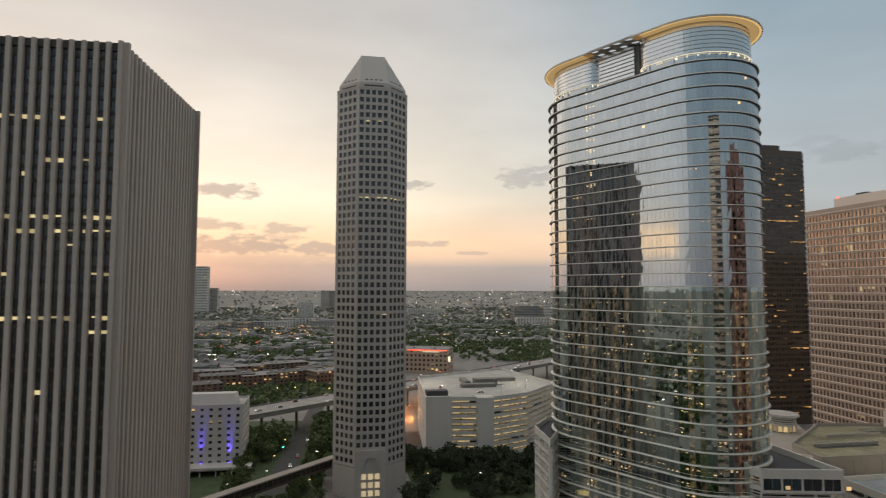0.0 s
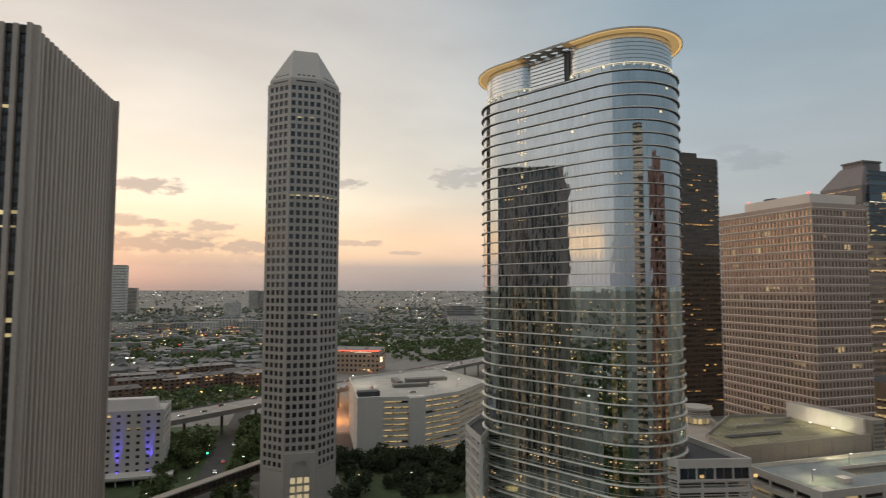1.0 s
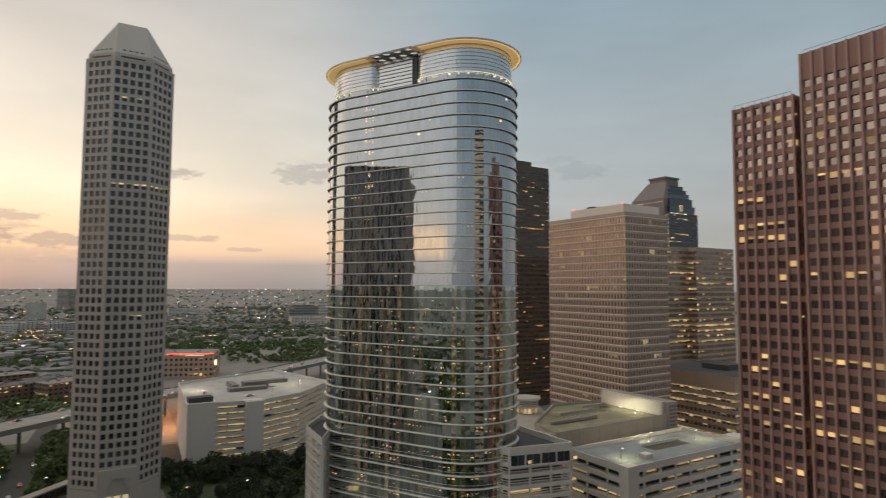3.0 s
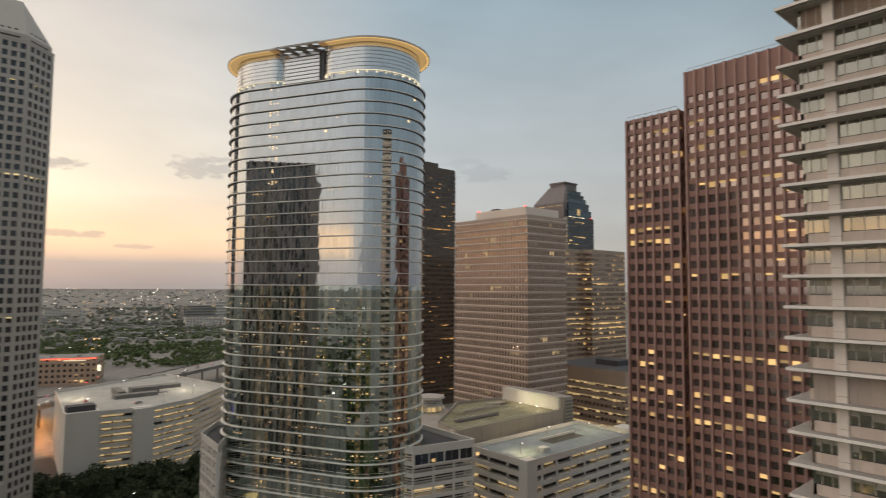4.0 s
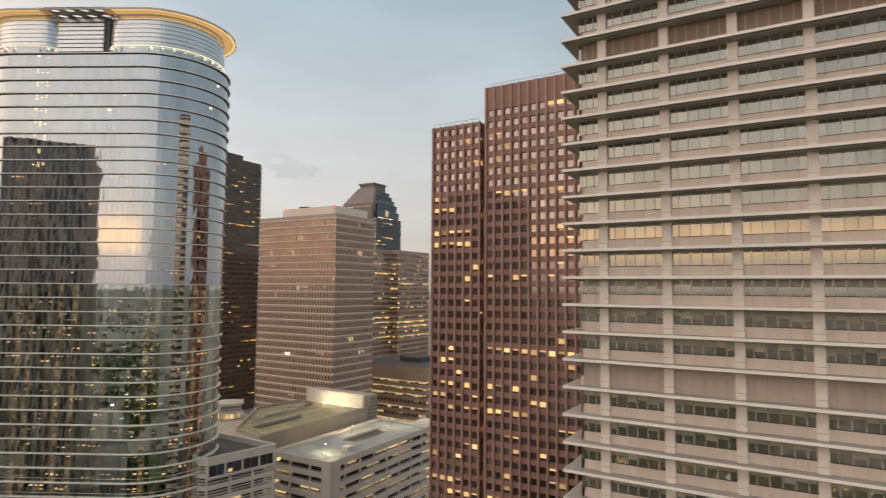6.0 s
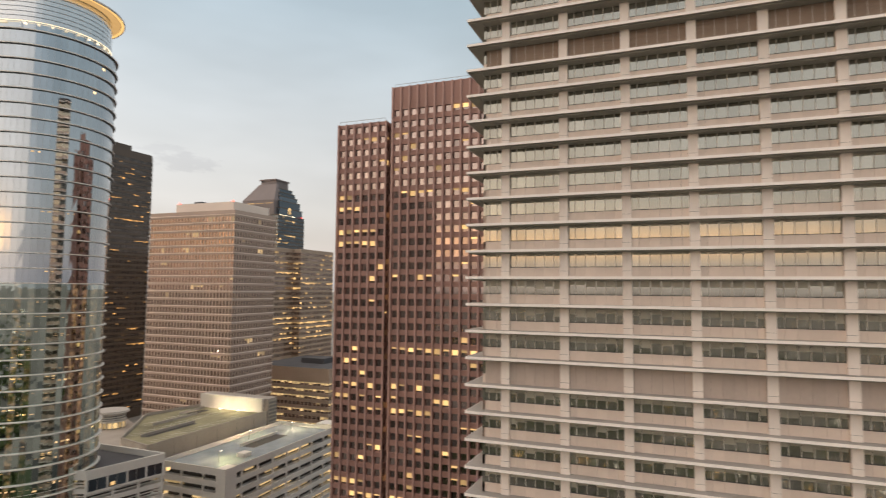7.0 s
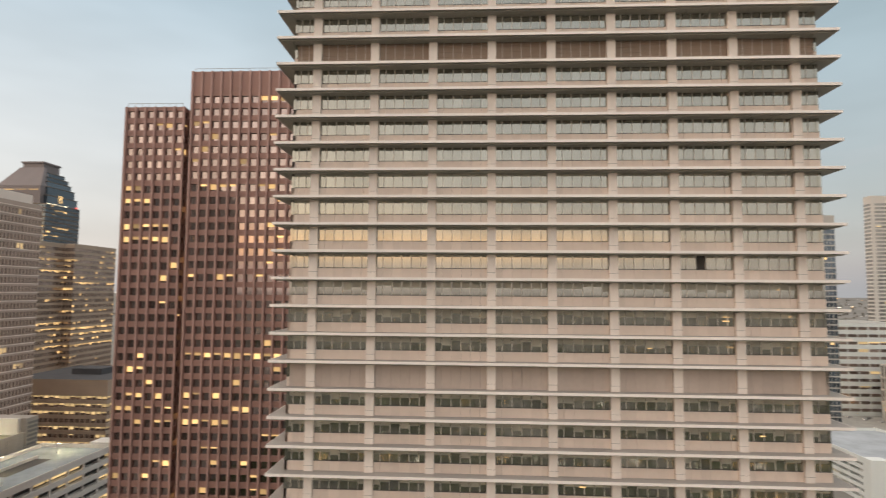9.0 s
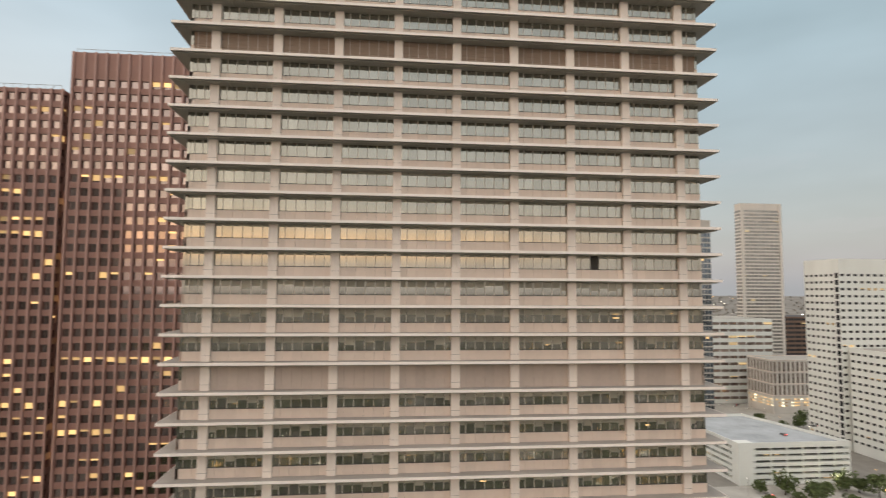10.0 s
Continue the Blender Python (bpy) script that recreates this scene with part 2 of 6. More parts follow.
PLAIN_PANEL = material("plant_floor_panel", (0.50, 0.415, 0.36), 0.7, var=0.12, rand=0.05)
PALE_LEDGE = material("pale_ledge", (0.80, 0.69, 0.61), 0.7, var=0.06)
BLUE_GLASS = glazing("blue_dark_glass", (0.10, 0.13, 0.16), 0.05, 0.7, 0.0, 0.3)
BRICK = material("red_brown_brick", (0.17, 0.112, 0.085), 0.9, var=0.2, scale=0.6)
HOUSE = material("house_wall", (0.27, 0.26, 0.25), 0.9, var=0.15, rand=0.35)
SHINGLE = material("shingle_roof", (0.17, 0.165, 0.16), 0.9, var=0.2, scale=0.6, rand=0.45)
CAR_PAINT = material("car_paint", (0.30, 0.30, 0.30), 0.3, 0.1, var=0.03, rand=0.9)
TYRE = material("tyre_rubber", (0.02, 0.02, 0.02), 0.9)
STEEL = material("galvanised_steel", (0.30, 0.30, 0.29), 0.5, 0.6, var=0.1)
BARRIER = material("barrier_concrete", (0.20, 0.19, 0.175), 0.9, var=0.15, streak=0.1)
PAINT_WHITE = material("road_paint", (0.6, 0.6, 0.58), 0.8, var=0.15)
RED_RIB = material("rose_granite_rib", (0.42, 0.265, 0.235), 0.5, var=0.08, streak=0.04)
RED_STONE = material("red_granite", (0.315, 0.175, 0.147), 0.55, var=0.10, streak=0.05)
BRONZE_GLASS = glazing("bronze_glass", (0.10, 0.085, 0.08), 0.06, 0.5, 0.0, 0.5)
ROSE_GLASS = glazing("reflective_glass", (0.34, 0.28, 0.265), 0.05, 0.92, 0.0, 0.25)
BLIND = material("olive_window_blind", (0.43, 0.41, 0.345), 0.35, var=0.1, rand=0.15)
HOTEL_WALL = material("grey_hotel_stucco", (0.52, 0.50, 0.48), 0.85, var=0.08, streak=0.06)
TAN = material("tan_precast", (0.47, 0.365, 0.305), 0.8, var=0.08, streak=0.05)
BROWN = material("brown_cladding", (0.38, 0.285, 0.215), 0.5, var=0.12)
SUMMIT_STONE = material("mauve_summit_stone", (0.19, 0.165, 0.165), 0.6, var=0.08)
BLACK_CLAD = material("black_cladding", (0.10, 0.074, 0.056), 0.35, var=0.12)
WHITE_PAINT = material("white_painted_concrete", (0.71, 0.74, 0.715), 0.7, var=0.06, streak=0.05)
GREY_GLASS = glazing("grey_banded_glass", (0.30, 0.29, 0.275), 0.1, 0.5, 0.0, 0.25)
WORN_ROAD = material("worn_concrete_road", (0.27, 0.25, 0.23), 0.9, var=0.2, scale=0.4)
WHITE = material("white_precast", (0.60, 0.575, 0.535), 0.8, var=0.08, streak=0.06)
DECK = material("parking_deck", (0.38, 0.37, 0.34), 0.9, var=0.2, scale=0.4)
DECK_GREEN = material("mossy_deck", (0.23, 0.212, 0.128), 0.9, var=0.5, scale=0.3)
OLD_CONCRETE = material("aged_concrete", (0.36, 0.325, 0.285), 0.9, var=0.15, streak=0.12)
DECK_BLUE = material("blue_grey_deck", (0.215, 0.245, 0.26), 0.85, var=0.4, scale=0.35)
DARK_ROOF = material("dark_roof_membrane", (0.07, 0.07, 0.075), 0.9, var=0.2)
ASPHALT = material("asphalt", (0.055, 0.054, 0.052), 0.9, var=0.25, scale=0.5)
GROUND = material("city_ground", (0.20, 0.19, 0.172), 0.95, var=0.35, scale=0.03)
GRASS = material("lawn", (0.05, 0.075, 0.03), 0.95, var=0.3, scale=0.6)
# a darker leaf colour for the trees before the garage
LEAF_DARK = material("darker_foliage", (0.04, 0.056, 0.025), 0.85, var=0.3, scale=0.5, rand=0.35)
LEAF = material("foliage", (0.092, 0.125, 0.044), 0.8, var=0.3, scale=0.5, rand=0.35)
# leaf colours go paler and greyer with distance: haze put into the colour
FAR_LEAF = material("hazed_far_foliage", (0.185, 0.205, 0.15), 0.9, var=0.15, scale=0.05, rand=0.12)
HORIZON_LEAF = material("hazed_horizon_foliage", (0.255, 0.243, 0.222), 0.9, var=0.08, scale=0.02, rand=0.06)
BARK = material("bark", (0.08, 0.06, 0.045), 0.9, var=0.2, scale=2)
LIT = glow("lit_office", (1.0, 0.63, 0.25), 0.62, 0.7)
LIT_PALE = glow("lit_window_pale", (1.0, 0.78, 0.38), 0.55, 0.6)
LIT_DEEP = glow("lower_glass_specks", (1.0, 0.66, 0.32), 0.5, 0.95)
LIT_AMBER = glow("lit_amber_office", (1.0, 0.50, 0.14), 0.55, 0.75)
LIT_LOBBY = glow("lit_lobby", (1.0, 0.70, 0.36), 1.1, 0.4)
LIT_WHITE = glow("lit_window_white", (1.0, 0.86, 0.6), 1.2)
LAMP_WHITE = glow("lamp_white", (1.0, 0.93, 0.8), 3.5)
LAMP_AMBER = glow("lamp_amber", (1.0, 0.55, 0.15), 4.0)
LAMP_RED = glow("lamp_red", (1.0, 0.06, 0.04), 3.0)
LAMP_GREEN = glow("lamp_green", (0.1, 1.0, 0.7), 3.0)
LAMP_BLUE = glow("lamp_blue", (0.10, 0.08, 1.0), 4.0, 0.1)

# ---- building blocks ----
CUBE_FACES = [(0, 3, 2, 1), (4, 5, 6, 7), (0, 1, 5, 4), (1, 2, 6, 5), (2, 3, 7, 6), (3, 0, 4, 7)]
BOX_MESH = {}


def box_mesh(mat):
    """One shared unit box a material, for pieces."""
    if mat.name not in BOX_MESH:
        me = bpy.data.meshes.new("box_" + mat.name)
        me.from_pydata([(x, y, z) for z in (0, 1) for x, y in ((0, 0), (1, 0), (1, 1), (0, 1))], [], CUBE_FACES)
        me.materials.append(mat)
        BOX_MESH[mat.name] = me
    return BOX_MESH[mat.name]


class Bin:
    """Gathers boxes and faces into one mesh."""

    def __init__(self):
        self.v, self.f = [], []

    def box(self, M, x0, x1, y0, y1, z0, z1):
        b = len(self.v)
        self.v += [M @ Vector(p) for z in (z0, z1) for p in ((x0, y0, z), (x1, y0, z), (x1, y1, z), (x0, y1, z))]
        self.f += [tuple(b + i for i in q) for q in CUBE_FACES]

    def prism(self, pts, z0, z1, M=Matrix()):
        b, n = len(self.v), len(pts)
        self.v += [M @ Vector((x, y, z)) for z in (z0, z1) for x, y in pts]
        self.f += [tuple(b + i for i in reversed(range(n))), tuple(b + n + i for i in range(n))]
        self.f += [(b + i, b + (i + 1) % n, b + n + (i + 1) % n, b + n + i) for i in range(n)]

    def ring(self, outer, inner, z0, z1):
        """A flat ring between two closed outlines with as many points."""
        b, n = len(self.v), len(outer)
        self.v += [Vector((x, y, z)) for pts, z in ((outer, z0), (outer, z1), (inner, z1), (inner, z0)) for x, y in pts]
        for k in range(4):
            for i in range(n):
                j = (i + 1) % n
                a, c = b + k * n, b + (k + 1) % 4 * n
                self.f.append((a + i, a + j, c + j, c + i))

    def faces(self, verts, faces):
        b = len(self.v)
        self.v += [Vector(p) for p in verts]
        self.f += [tuple(b + i for i in q) for q in faces]

    def mesh(self, name, mat):
        me = bpy.data.meshes.new(name)
        me.from_pydata([tuple(p) for p in self.v], [], self.f)
        me.materials.append(mat)
        me.update()
        return me


def base(name, x, y, z=0.0, label="", category="", group=""):
    ob = new(name)
    ob.empty_display_size = 2
    ob.location = (x, y, z)
    return tagged(ob, label, category, group)


def hang(ob, parent):
    """Makes ob, whose mesh is in world metres, a part of parent."""
    ob.parent = parent
    off, up = Vector((0, 0, 0)), parent
    while up:
        off += up.location
        up = up.parent
    ob.location = ob.location - off
    return ob


def put(name, bin_, mat, parent=None, label="", category="", kind="", group=""):
    """A bin as one object, a part when it has a parent."""
    if not bin_.f:
        return None
    ob = new(name, bin_.mesh(name, mat))
    if parent:
        hang(ob, parent)
    return tagged(ob, label, category, group, kind)


def piece(name, mat, parent, M, x0, x1, y0, y1, z0, z1):
    """One box as an object of its own on the shared mesh."""
    ob = new(name, box_mesh(mat))
    W = M @ Matrix.Translation((x0, y0, z0)) @ Matrix.Diagonal((x1 - x0, y1 - y0, z1 - z0, 1))
    off, up = Vector((0, 0, 0)), parent
    while up:
        off += up.location
        up = up.parent
    ob.matrix_basis = Matrix.Translation(-off) @ W
    ob.parent = parent
    return ob


def face_frame(a, b, z=0.0):
    """A frame for the wall from a to b (as seen from outside, left to right): x along it, -y outwards."""
    d = Vector((b[0] - a[0], b[1] - a[1], 0))
    u = d.normalized()
    v = Vector((-u.y, u.x, 0))
    M = Matrix(((u.x, v.x, 0, a[0]), (u.y, v.y, 0, a[1]), (0, 0, 1, z), (0, 0, 0, 1)))
    return M, d.length


def split(parent, name, mat, items, limit=300, label=""):
    """Boxes (frame, x0, x1, y0, y1, z0, z1): the first ones are parts of their own, the rest is joined."""
    for it in items[:limit]:
        ob = piece(name, mat, parent, *it)
        if label:
            ob["label"] = label
    if len(items) > limit:
        b = Bin()
        for it in items[limit:]:
            b.box(*it)
        put(name, b, mat, parent, label, kind="stuff")


def pierced(M, xs, zs, depth):
    """A wall sheet with openings: xs and zs run over solid, open, solid, open ... solid strips; reveals go depth inwards."""
    b, seen = Bin(), {}

    def v(i, k, d):
        if (i, k, d) not in seen:
            seen[i, k, d] = len(b.v)
            b.v.append(M @ Vector((xs[i], depth * d, zs[k])))
        return seen[i, k, d]

    for i in range(len(xs) - 1):
        for k in range(len(zs) - 1):
            if i % 2 and k % 2:
                q = [(i, k), (i + 1, k), (i + 1, k + 1), (i, k + 1)]
                for e in range(4):
                    p, r = q[e], q[(e + 1) % 4]
                    b.f.append((v(*p, 0), v(*r, 0), v(*r, 1), v(*p, 1)))
            else:
                b.f.append((v(i, k, 0), v(i + 1, k, 0), v(i + 1, k + 1, 0), v(i, k + 1, 0)))
    return b


def grid_facade(parent, a, b, z0, z1, cols, rows, pier, sill, depth, wall, glass, lit=None, share=0.0, rng=None, parts=0, edge=0.0, head=0.0, lit_cut=1.0, lit_rows=(), foot=0.0, row_share=0.15, plan=None):
    """A wall of piers and spandrels with a recessed window in each opening."""
    rng = rng or random.Random(1)
    M, width = face_frame(a, b)
    cw, ch = (width - 2 * edge) / cols, (z1 - z0 - head - foot) / rows
    xs, zs = [0.0], [z0]
    for c in range(cols):
        xs += [edge + c * cw + pier / 2, edge + (c + 1) * cw - pier / 2]
    for r in range(rows):
        zs += [z0 + foot + r * ch + sill, z0 + foot + (r + 1) * ch]
    zs[-1] -= 0.01
    put("wall", pierced(M, xs + [width], zs + [z1], depth), wall, parent)
    panes, lights = [], []
    for r in reversed(range(rows)):
        busy = rng.random() < row_share or r in lit_rows
        c = 0
        while c < cols:
            run = rng.randint(1, 4) if busy else rng.choice((1, 1, 2))
            on = lit and rng.random() < share * (4 if busy else 0.7)
            named = plan.get(rows - 1 - r) if plan else None
            if named:
                run, on = 1, c in named
            for c in range(c, min(c + run, cols)):
                x0, x1 = xs[1 + 2 * c], xs[2 + 2 * c]
                q0, q1 = zs[1 + 2 * r], zs[2 + 2 * r]
                panes.append((M, x0, x1, depth - 0.05, depth, q0, q1))
                if on:
                    h = q1 - (q1 - q0) * lit_cut * rng.choice((0.35, 0.5, 0.8, 1.0))
                    lights.append((M, x0 + 0.02, x1 - 0.02, depth - 0.10, depth - 0.06, h, q1 - 0.02))
            c += 1
    split(parent, "window", glass, panes, parts)
    if lit:
        split(parent, "lit_window", lit, lights, 9, "warm lit window")


def rect(x0, x1, y0, y1):
    """Corners so that each wall runs left to right as seen from outside."""
    return [(x0, y0), (x1, y0), (x1, y1), (x0, y1)]


def turned(pts, origin, deg):
    a = radians(deg)
    return [(origin[0] + x * math.cos(a) - y * math.sin(a), origin[1] + x * math.sin(a) + y * math.cos(a)) for x, y in pts]


def shrink(pts, d):
    """The outline moved inwards (convex, counter-clockwise)."""
    out, n = [], len(pts)
    for i in range(n):
        p, q, r = (Vector(pts[k % n]) for k in (i - 1, i, i + 1))
        e1, e2 = (q - p).normalized(), (r - q).normalized()
        n1, n2 = Vector((-e1.y, e1.x)), Vector((-e2.y, e2.x))
        m = (n1 + n2) / max(1 + n1.dot(n2), 0.2)
        out.append(tuple(q + m * d))
    return out


def terrain(x, y):
    """Flat round the towers, rising very slowly far out."""
    r = math.hypot(x, y)
    return 0.0 if r < 1200 else 80 * ((r - 1200) / 3750) ** 1.6

# ---- ground ----


def build_ground():
    b = Bin()
    rings = [0, 60, 150, 300, 500, 800, 1200, 1500, 1900, 2400, 3000, 3600, 4200, 4950]
    n = 72
    vs = [(0, 0, 0)]
    for r in rings[1:]:
        vs += [(r * math.cos(k * math.tau / n), r * math.sin(k * math.tau / n), terrain(r, 0)) for k in range(n)]
    fs = [(0, 1 + k, 1 + (k + 1) % n) for k in range(n)]
    for i in range(len(rings) - 2):
        s, t = 1 + i * n, 1 + (i + 1) * n
        fs += [(s + k, t + k, t + (k + 1) % n, s + (k + 1) % n) for k in range(n)]
    b.faces(vs, fs)
    put("ground", b, GROUND, kind="structure", label="dark city ground stretching flat to the hazy horizon", category="ground")


build_ground()


def strip(name, pts, width, z, mat, label, category):
    """A flat road along a line of points."""
    b = Bin()
    n = len(pts)
    vs = []
    for i, p in enumerate(pts):
        p0, p1 = Vector(pts[max(i - 1, 0)]), Vector(pts[min(i + 1, n - 1)])
        d = (p1 - p0).normalized()
        s = Vector((-d.y, d.x)) * width / 2
        vs += [(p[0] - s.x, p[1] - s.y, z), (p[0] + s.x, p[1] + s.y, z)]
    b.faces(vs, [(2 * i, 2 * i + 2, 2 * i + 3, 2 * i + 1) for i in range(n - 1)])
    return put(name, b, mat, kind="structure", label=label, category=category)


for x in (50, 151, 252, -51, -152):
    strip("road", [(x, -500), (x, 420)], 16, 0.03, ASPHALT, "dark asphalt city street", "road")
for y in (44, 141, 240, 338, -60, -160):
    strip("road", [(-420, y), (520, y)], 16, 0.05, ASPHALT, "dark asphalt city street", "road")
strip("pavement", [(262, -330), (262, -150)], 74, 0.09, DECK, "pale paved street and forecourt", "pavement")
strip("pavement", [(446, -420), (446, -190)], 146, 0.09, DECK, "pale paved street and forecourt", "pavement")
strip("lawn", [(-20, 268), (75, 262)], 36, 0.06, GRASS, "dark green lawn at the foot of the towers", "lawn")
# the second lawn lies out of view, added so the glass mirrors dark green
strip("lawn", [(30, -40), (30, 132)], 150, 0.02, GRASS, "dark green lawn out of view, added for the reflections", "lawn")
strip("lawn", [(40, 309), (150, 309)], 74, 0.065, GRASS, "dark green lawn before the garage", "lawn")
strip("lawn", [(-50, 280), (-26, 470)], 78, 0.055, GRASS, "dark grass under the trees beside the street", "lawn")
strip("lawn", [(-40, 400), (30, 470)], 70, 0.06, GRASS, "dark grassy slope beside the freeway", "lawn")

# ---- fluted concrete tower ----


def build_fin_tower():
    t = base("office_tower", -63.4, 187.1, label="grey concrete office tower with tall vertical fins and dark windows", category="office tower")
    pts = turned(rect(-65, 0, 0, 70), (-63.4, 187.1), -4.3)
    # the street front stands a little skew to the long side
    pts[0] = (-128.4, 188.7)
    lit_rows = {35: 0.75, 32: 0.3, 31: 0.25, 28: 0.55, 27: 0.6, 24: 0.35, 21: 0.55, 20: 0.2, 13: 0.12}
    core = Bin()
    core.prism(shrink(pts, 1.3), 0, 172.6)
    put("core", core, DARK_GLASS, t, "dark recessed glazing")
    rng = random.Random(3)
    lights, panes = [], []
    for k in range(4):
        M, w = face_frame(pts[k], pts[(k + 1) % 4])
        cols = 20 if k % 2 == 0 else 22
        p = w / cols
        if k == 0:
            p = 3.4
        for c in range(cols + 1):
            x = c * p if k or c in (0, cols) else w - 4.35 - 3.4 * (cols - 1 - c)
            if k == 0 and c == cols:
                x = w
            hw = 0.74 if k % 2 == 0 else 0.8
            prof = [(x - hw, 1.25), (x - hw, 0.15), (x - hw * 0.8, -0.2), (x + hw * 0.8, -0.2), (x + hw, 0.15), (x + hw, 1.25)]
            if c in (0, cols):
                prof = [(x - 1.7, 1.0), (x - 1.6, -0.25), (x + 1.6, -0.25), (x + 1.7, 1.0)]
            fb = Bin()
            fb.prism(prof, 0, 174.4, M)
            put("fin", fb, CONCRETE, t)
        for f in range(1, 40):
            z = 4 + f * 4.2
            busy = rng.random() < 0.08
            for c in range(cols):
                x0 = c * p + 0.82 if k else w - 4.35 - 3.4 * c + 0.8
                x1 = x0 + p - 1.64
                if k == 0:
                    x1 = min(x1, w - 1.7)
                    if x0 < 2:
                        continue
                    if f > 20:
                        panes.append((M, x0, x1, 1.2, 1.27, z - 1.45, z + 1.45))
                share = lit_rows.get(f, 0.006) if k == 0 else (0.3 if busy else 0.01)
                if rng.random() < share:
                    zc = z - rng.choice((0.7, 0.4, 0.0))
                    lights.append((M, x0 + rng.choice((0, 0, 0.6)), x1 - rng.choice((0, 0, 0.5)), 1.12, 1.18, zc, z + 0.55))
    M, w = face_frame(pts[1], pts[2])
    for c in range(22):
        piece("side_glazing", SIDE_GLASS, t, M, c * w / 22 + 0.8, (c + 1) * w / 22 - 0.8, 0.42, 1.2, 0, 172)
    split(t, "window", DARK_GLASS, panes, 128)
    for f in range(41):
        z = 4 + f * 4.2
        b = Bin()
        b.ring(shrink(pts, 1.08), shrink(pts, 1.6), z + 1.6, z + 2.6)
        put("spandrel", b, SILL_DARK, t)
    b = Bin()
    b.ring(shrink(pts, 0.6), shrink(pts, 1.8), 172.0, 174.0)
    put("parapet", b, SILL_DARK, t)
    split(t, "lit_window", LIT_PALE, lights, 60, "pale lit window")


build_fin_tower()

# ---- octagonal granite tower ----


LIT_PORTAL = glow("lit_portal", (1.0, 0.78, 0.45), 0.5, 0.15)


def build_octagon():
    cx, cy, r = 17.7, 310.0, 18.0
    t = base("octagonal_tower", cx, cy, label="slim eight-sided grey granite tower with punched windows and a sloping roof", category="office tower")
    s = r * math.tan(radians(22.5))
    pts = [(cx + p[0], cy + p[1]) for p in ((-s, -r), (s, -r), (r, -s), (r, s), (s, r), (-s, r), (-r, s), (-r, -s))]
    ch, z1, top = 3.855, 201.2, 222.2
    core = Bin()
    core.prism(shrink(pts, 0.5), 0, z1)
    put("core", core, DARK_GLASS, t)
    rng = random.Random(5)
    zr = 22.88 + 46 * ch
    for k in range(8):
        rows = 46 if k % 2 == 0 else 48
        z0 = zr - rows * ch
        grid_facade(t, pts[k], pts[(k + 1) % 8], z0, z1, 5 if k % 2 == 0 else 4, rows, 1.08, 1.5, 0.5, GRANITE, DARK_GLASS, LIT_PALE, 0.003, rng, 70 if k in (0, 1, 7) else 0, 0.0 if k % 2 == 0 else 1.2, z1 - zr, 0.3, row_share=0.0, plan={14: (0, 1, 2, 3, 4), 4: (1, 3)} if k < 2 else None)
    b = Bin()
    b.prism(pts, 0, 14.9)
    put("plinth", b, GRANITE, t)
    for k in range(0, 8, 2):
        M, w = face_frame(pts[k], pts[(k + 1) % 8])
        b = Bin()
        b.box(M, 0, w, 0.0, 0.5, 14.9, 22.66)
        put("base_panel", b, GRANITE, t)
    # portal with a gabled window of nine lit panes
    M, w = face_frame(pts[0], pts[1])
    pm = M @ Matrix.Translation((w / 2, 0, 0))
    portal = Bin()
    hw, zp = 7.0, 23.4
    gable = [(-4.6, 0), (-4.6, 13.2), (-2.2, 19.6), (2.2, 19.6), (4.6, 13.2), (4.6, 0)]
    outer = [(-hw, 0), (-hw, zp * 0.62), (-hw, zp), (hw, zp), (hw, zp * 0.62), (hw, 0)]
    vs = [pm @ Vector((x, y, z)) for y in (-1.6, 0.0) for x, z in outer] + [pm @ Vector((x, y, z)) for y in (-1.6, -0.5) for x, z in gable]
    fs = [(i, i + 1, 12 + i + 1, 12 + i) for i in range(5)] + [(6 + i, 6 + i + 1, i + 1, i) for i in range(5)]
    fs += [(12 + i, 12 + i + 1, 18 + i + 1, 18 + i) for i in range(5)]
    portal.faces(vs, fs)
    entrance = put("portal", portal, GRANITE, t, "granite entrance portal")
    b = Bin()
    b.faces([pm @ Vector((x, -0.5, z)) for x, z in gable], [(0, 5, 4, 3, 2, 1)])
    put("portal_infill", b, GRANITE, t)
    for r_ in range(3):
        for c in range(3):
            x, z = -3.2 + c * 3.3 - 1.3, 1.6 + r_ * 3.9
            ob = piece("portal_window", LIT_PORTAL, entrance, pm, x, x + 2.4, -0.62, -0.52, z, z + 2.7)
            ob["label"] = "warm lit entrance window"
    for x0, x1 in ((-4.6, -4.35), (4.35, 4.6)):
        piece("portal_frame", GRANITE, entrance, pm, x0, x1, -0.8, -0.5, 0, 13.2)
    # top
    b = Bin()
    b.prism(shrink(pts, -0.12), z1, z1 + 0.8)
    put("cornice", b, GRANITE, t)
    q = shrink(pts, 0.9)
    b = Bin()
    b.prism(q, z1 + 0.8, z1 + 3.2)
    put("attic", b, GRANITE, t)
    for k in range(8):
        M, w = face_frame(q[k], q[(k + 1) % 8])
        piece("vent_slot", SILL_DARK, t, M, 2.2, w - 2.2, -0.04, 0.1, z1 + 1.2, z1 + 1.9)
    b = Bin()
    h, zb = 6.0, z1 + 3.2
    topv = [(cx - h, cy - h), (cx + h, cy - h), (cx + h, cy + h), (cx - h, cy + h)]
    vs = [(x, y, zb) for x, y in q] + [(x, y, top) for x, y in topv]
    b.faces(vs, [(0, 1, 9, 8), (1, 2, 9), (2, 3, 10, 9), (3, 4, 10), (4, 5, 11, 10), (5, 6, 11), (6, 7, 8, 11), (7, 0, 8), (8, 9, 10, 11)])
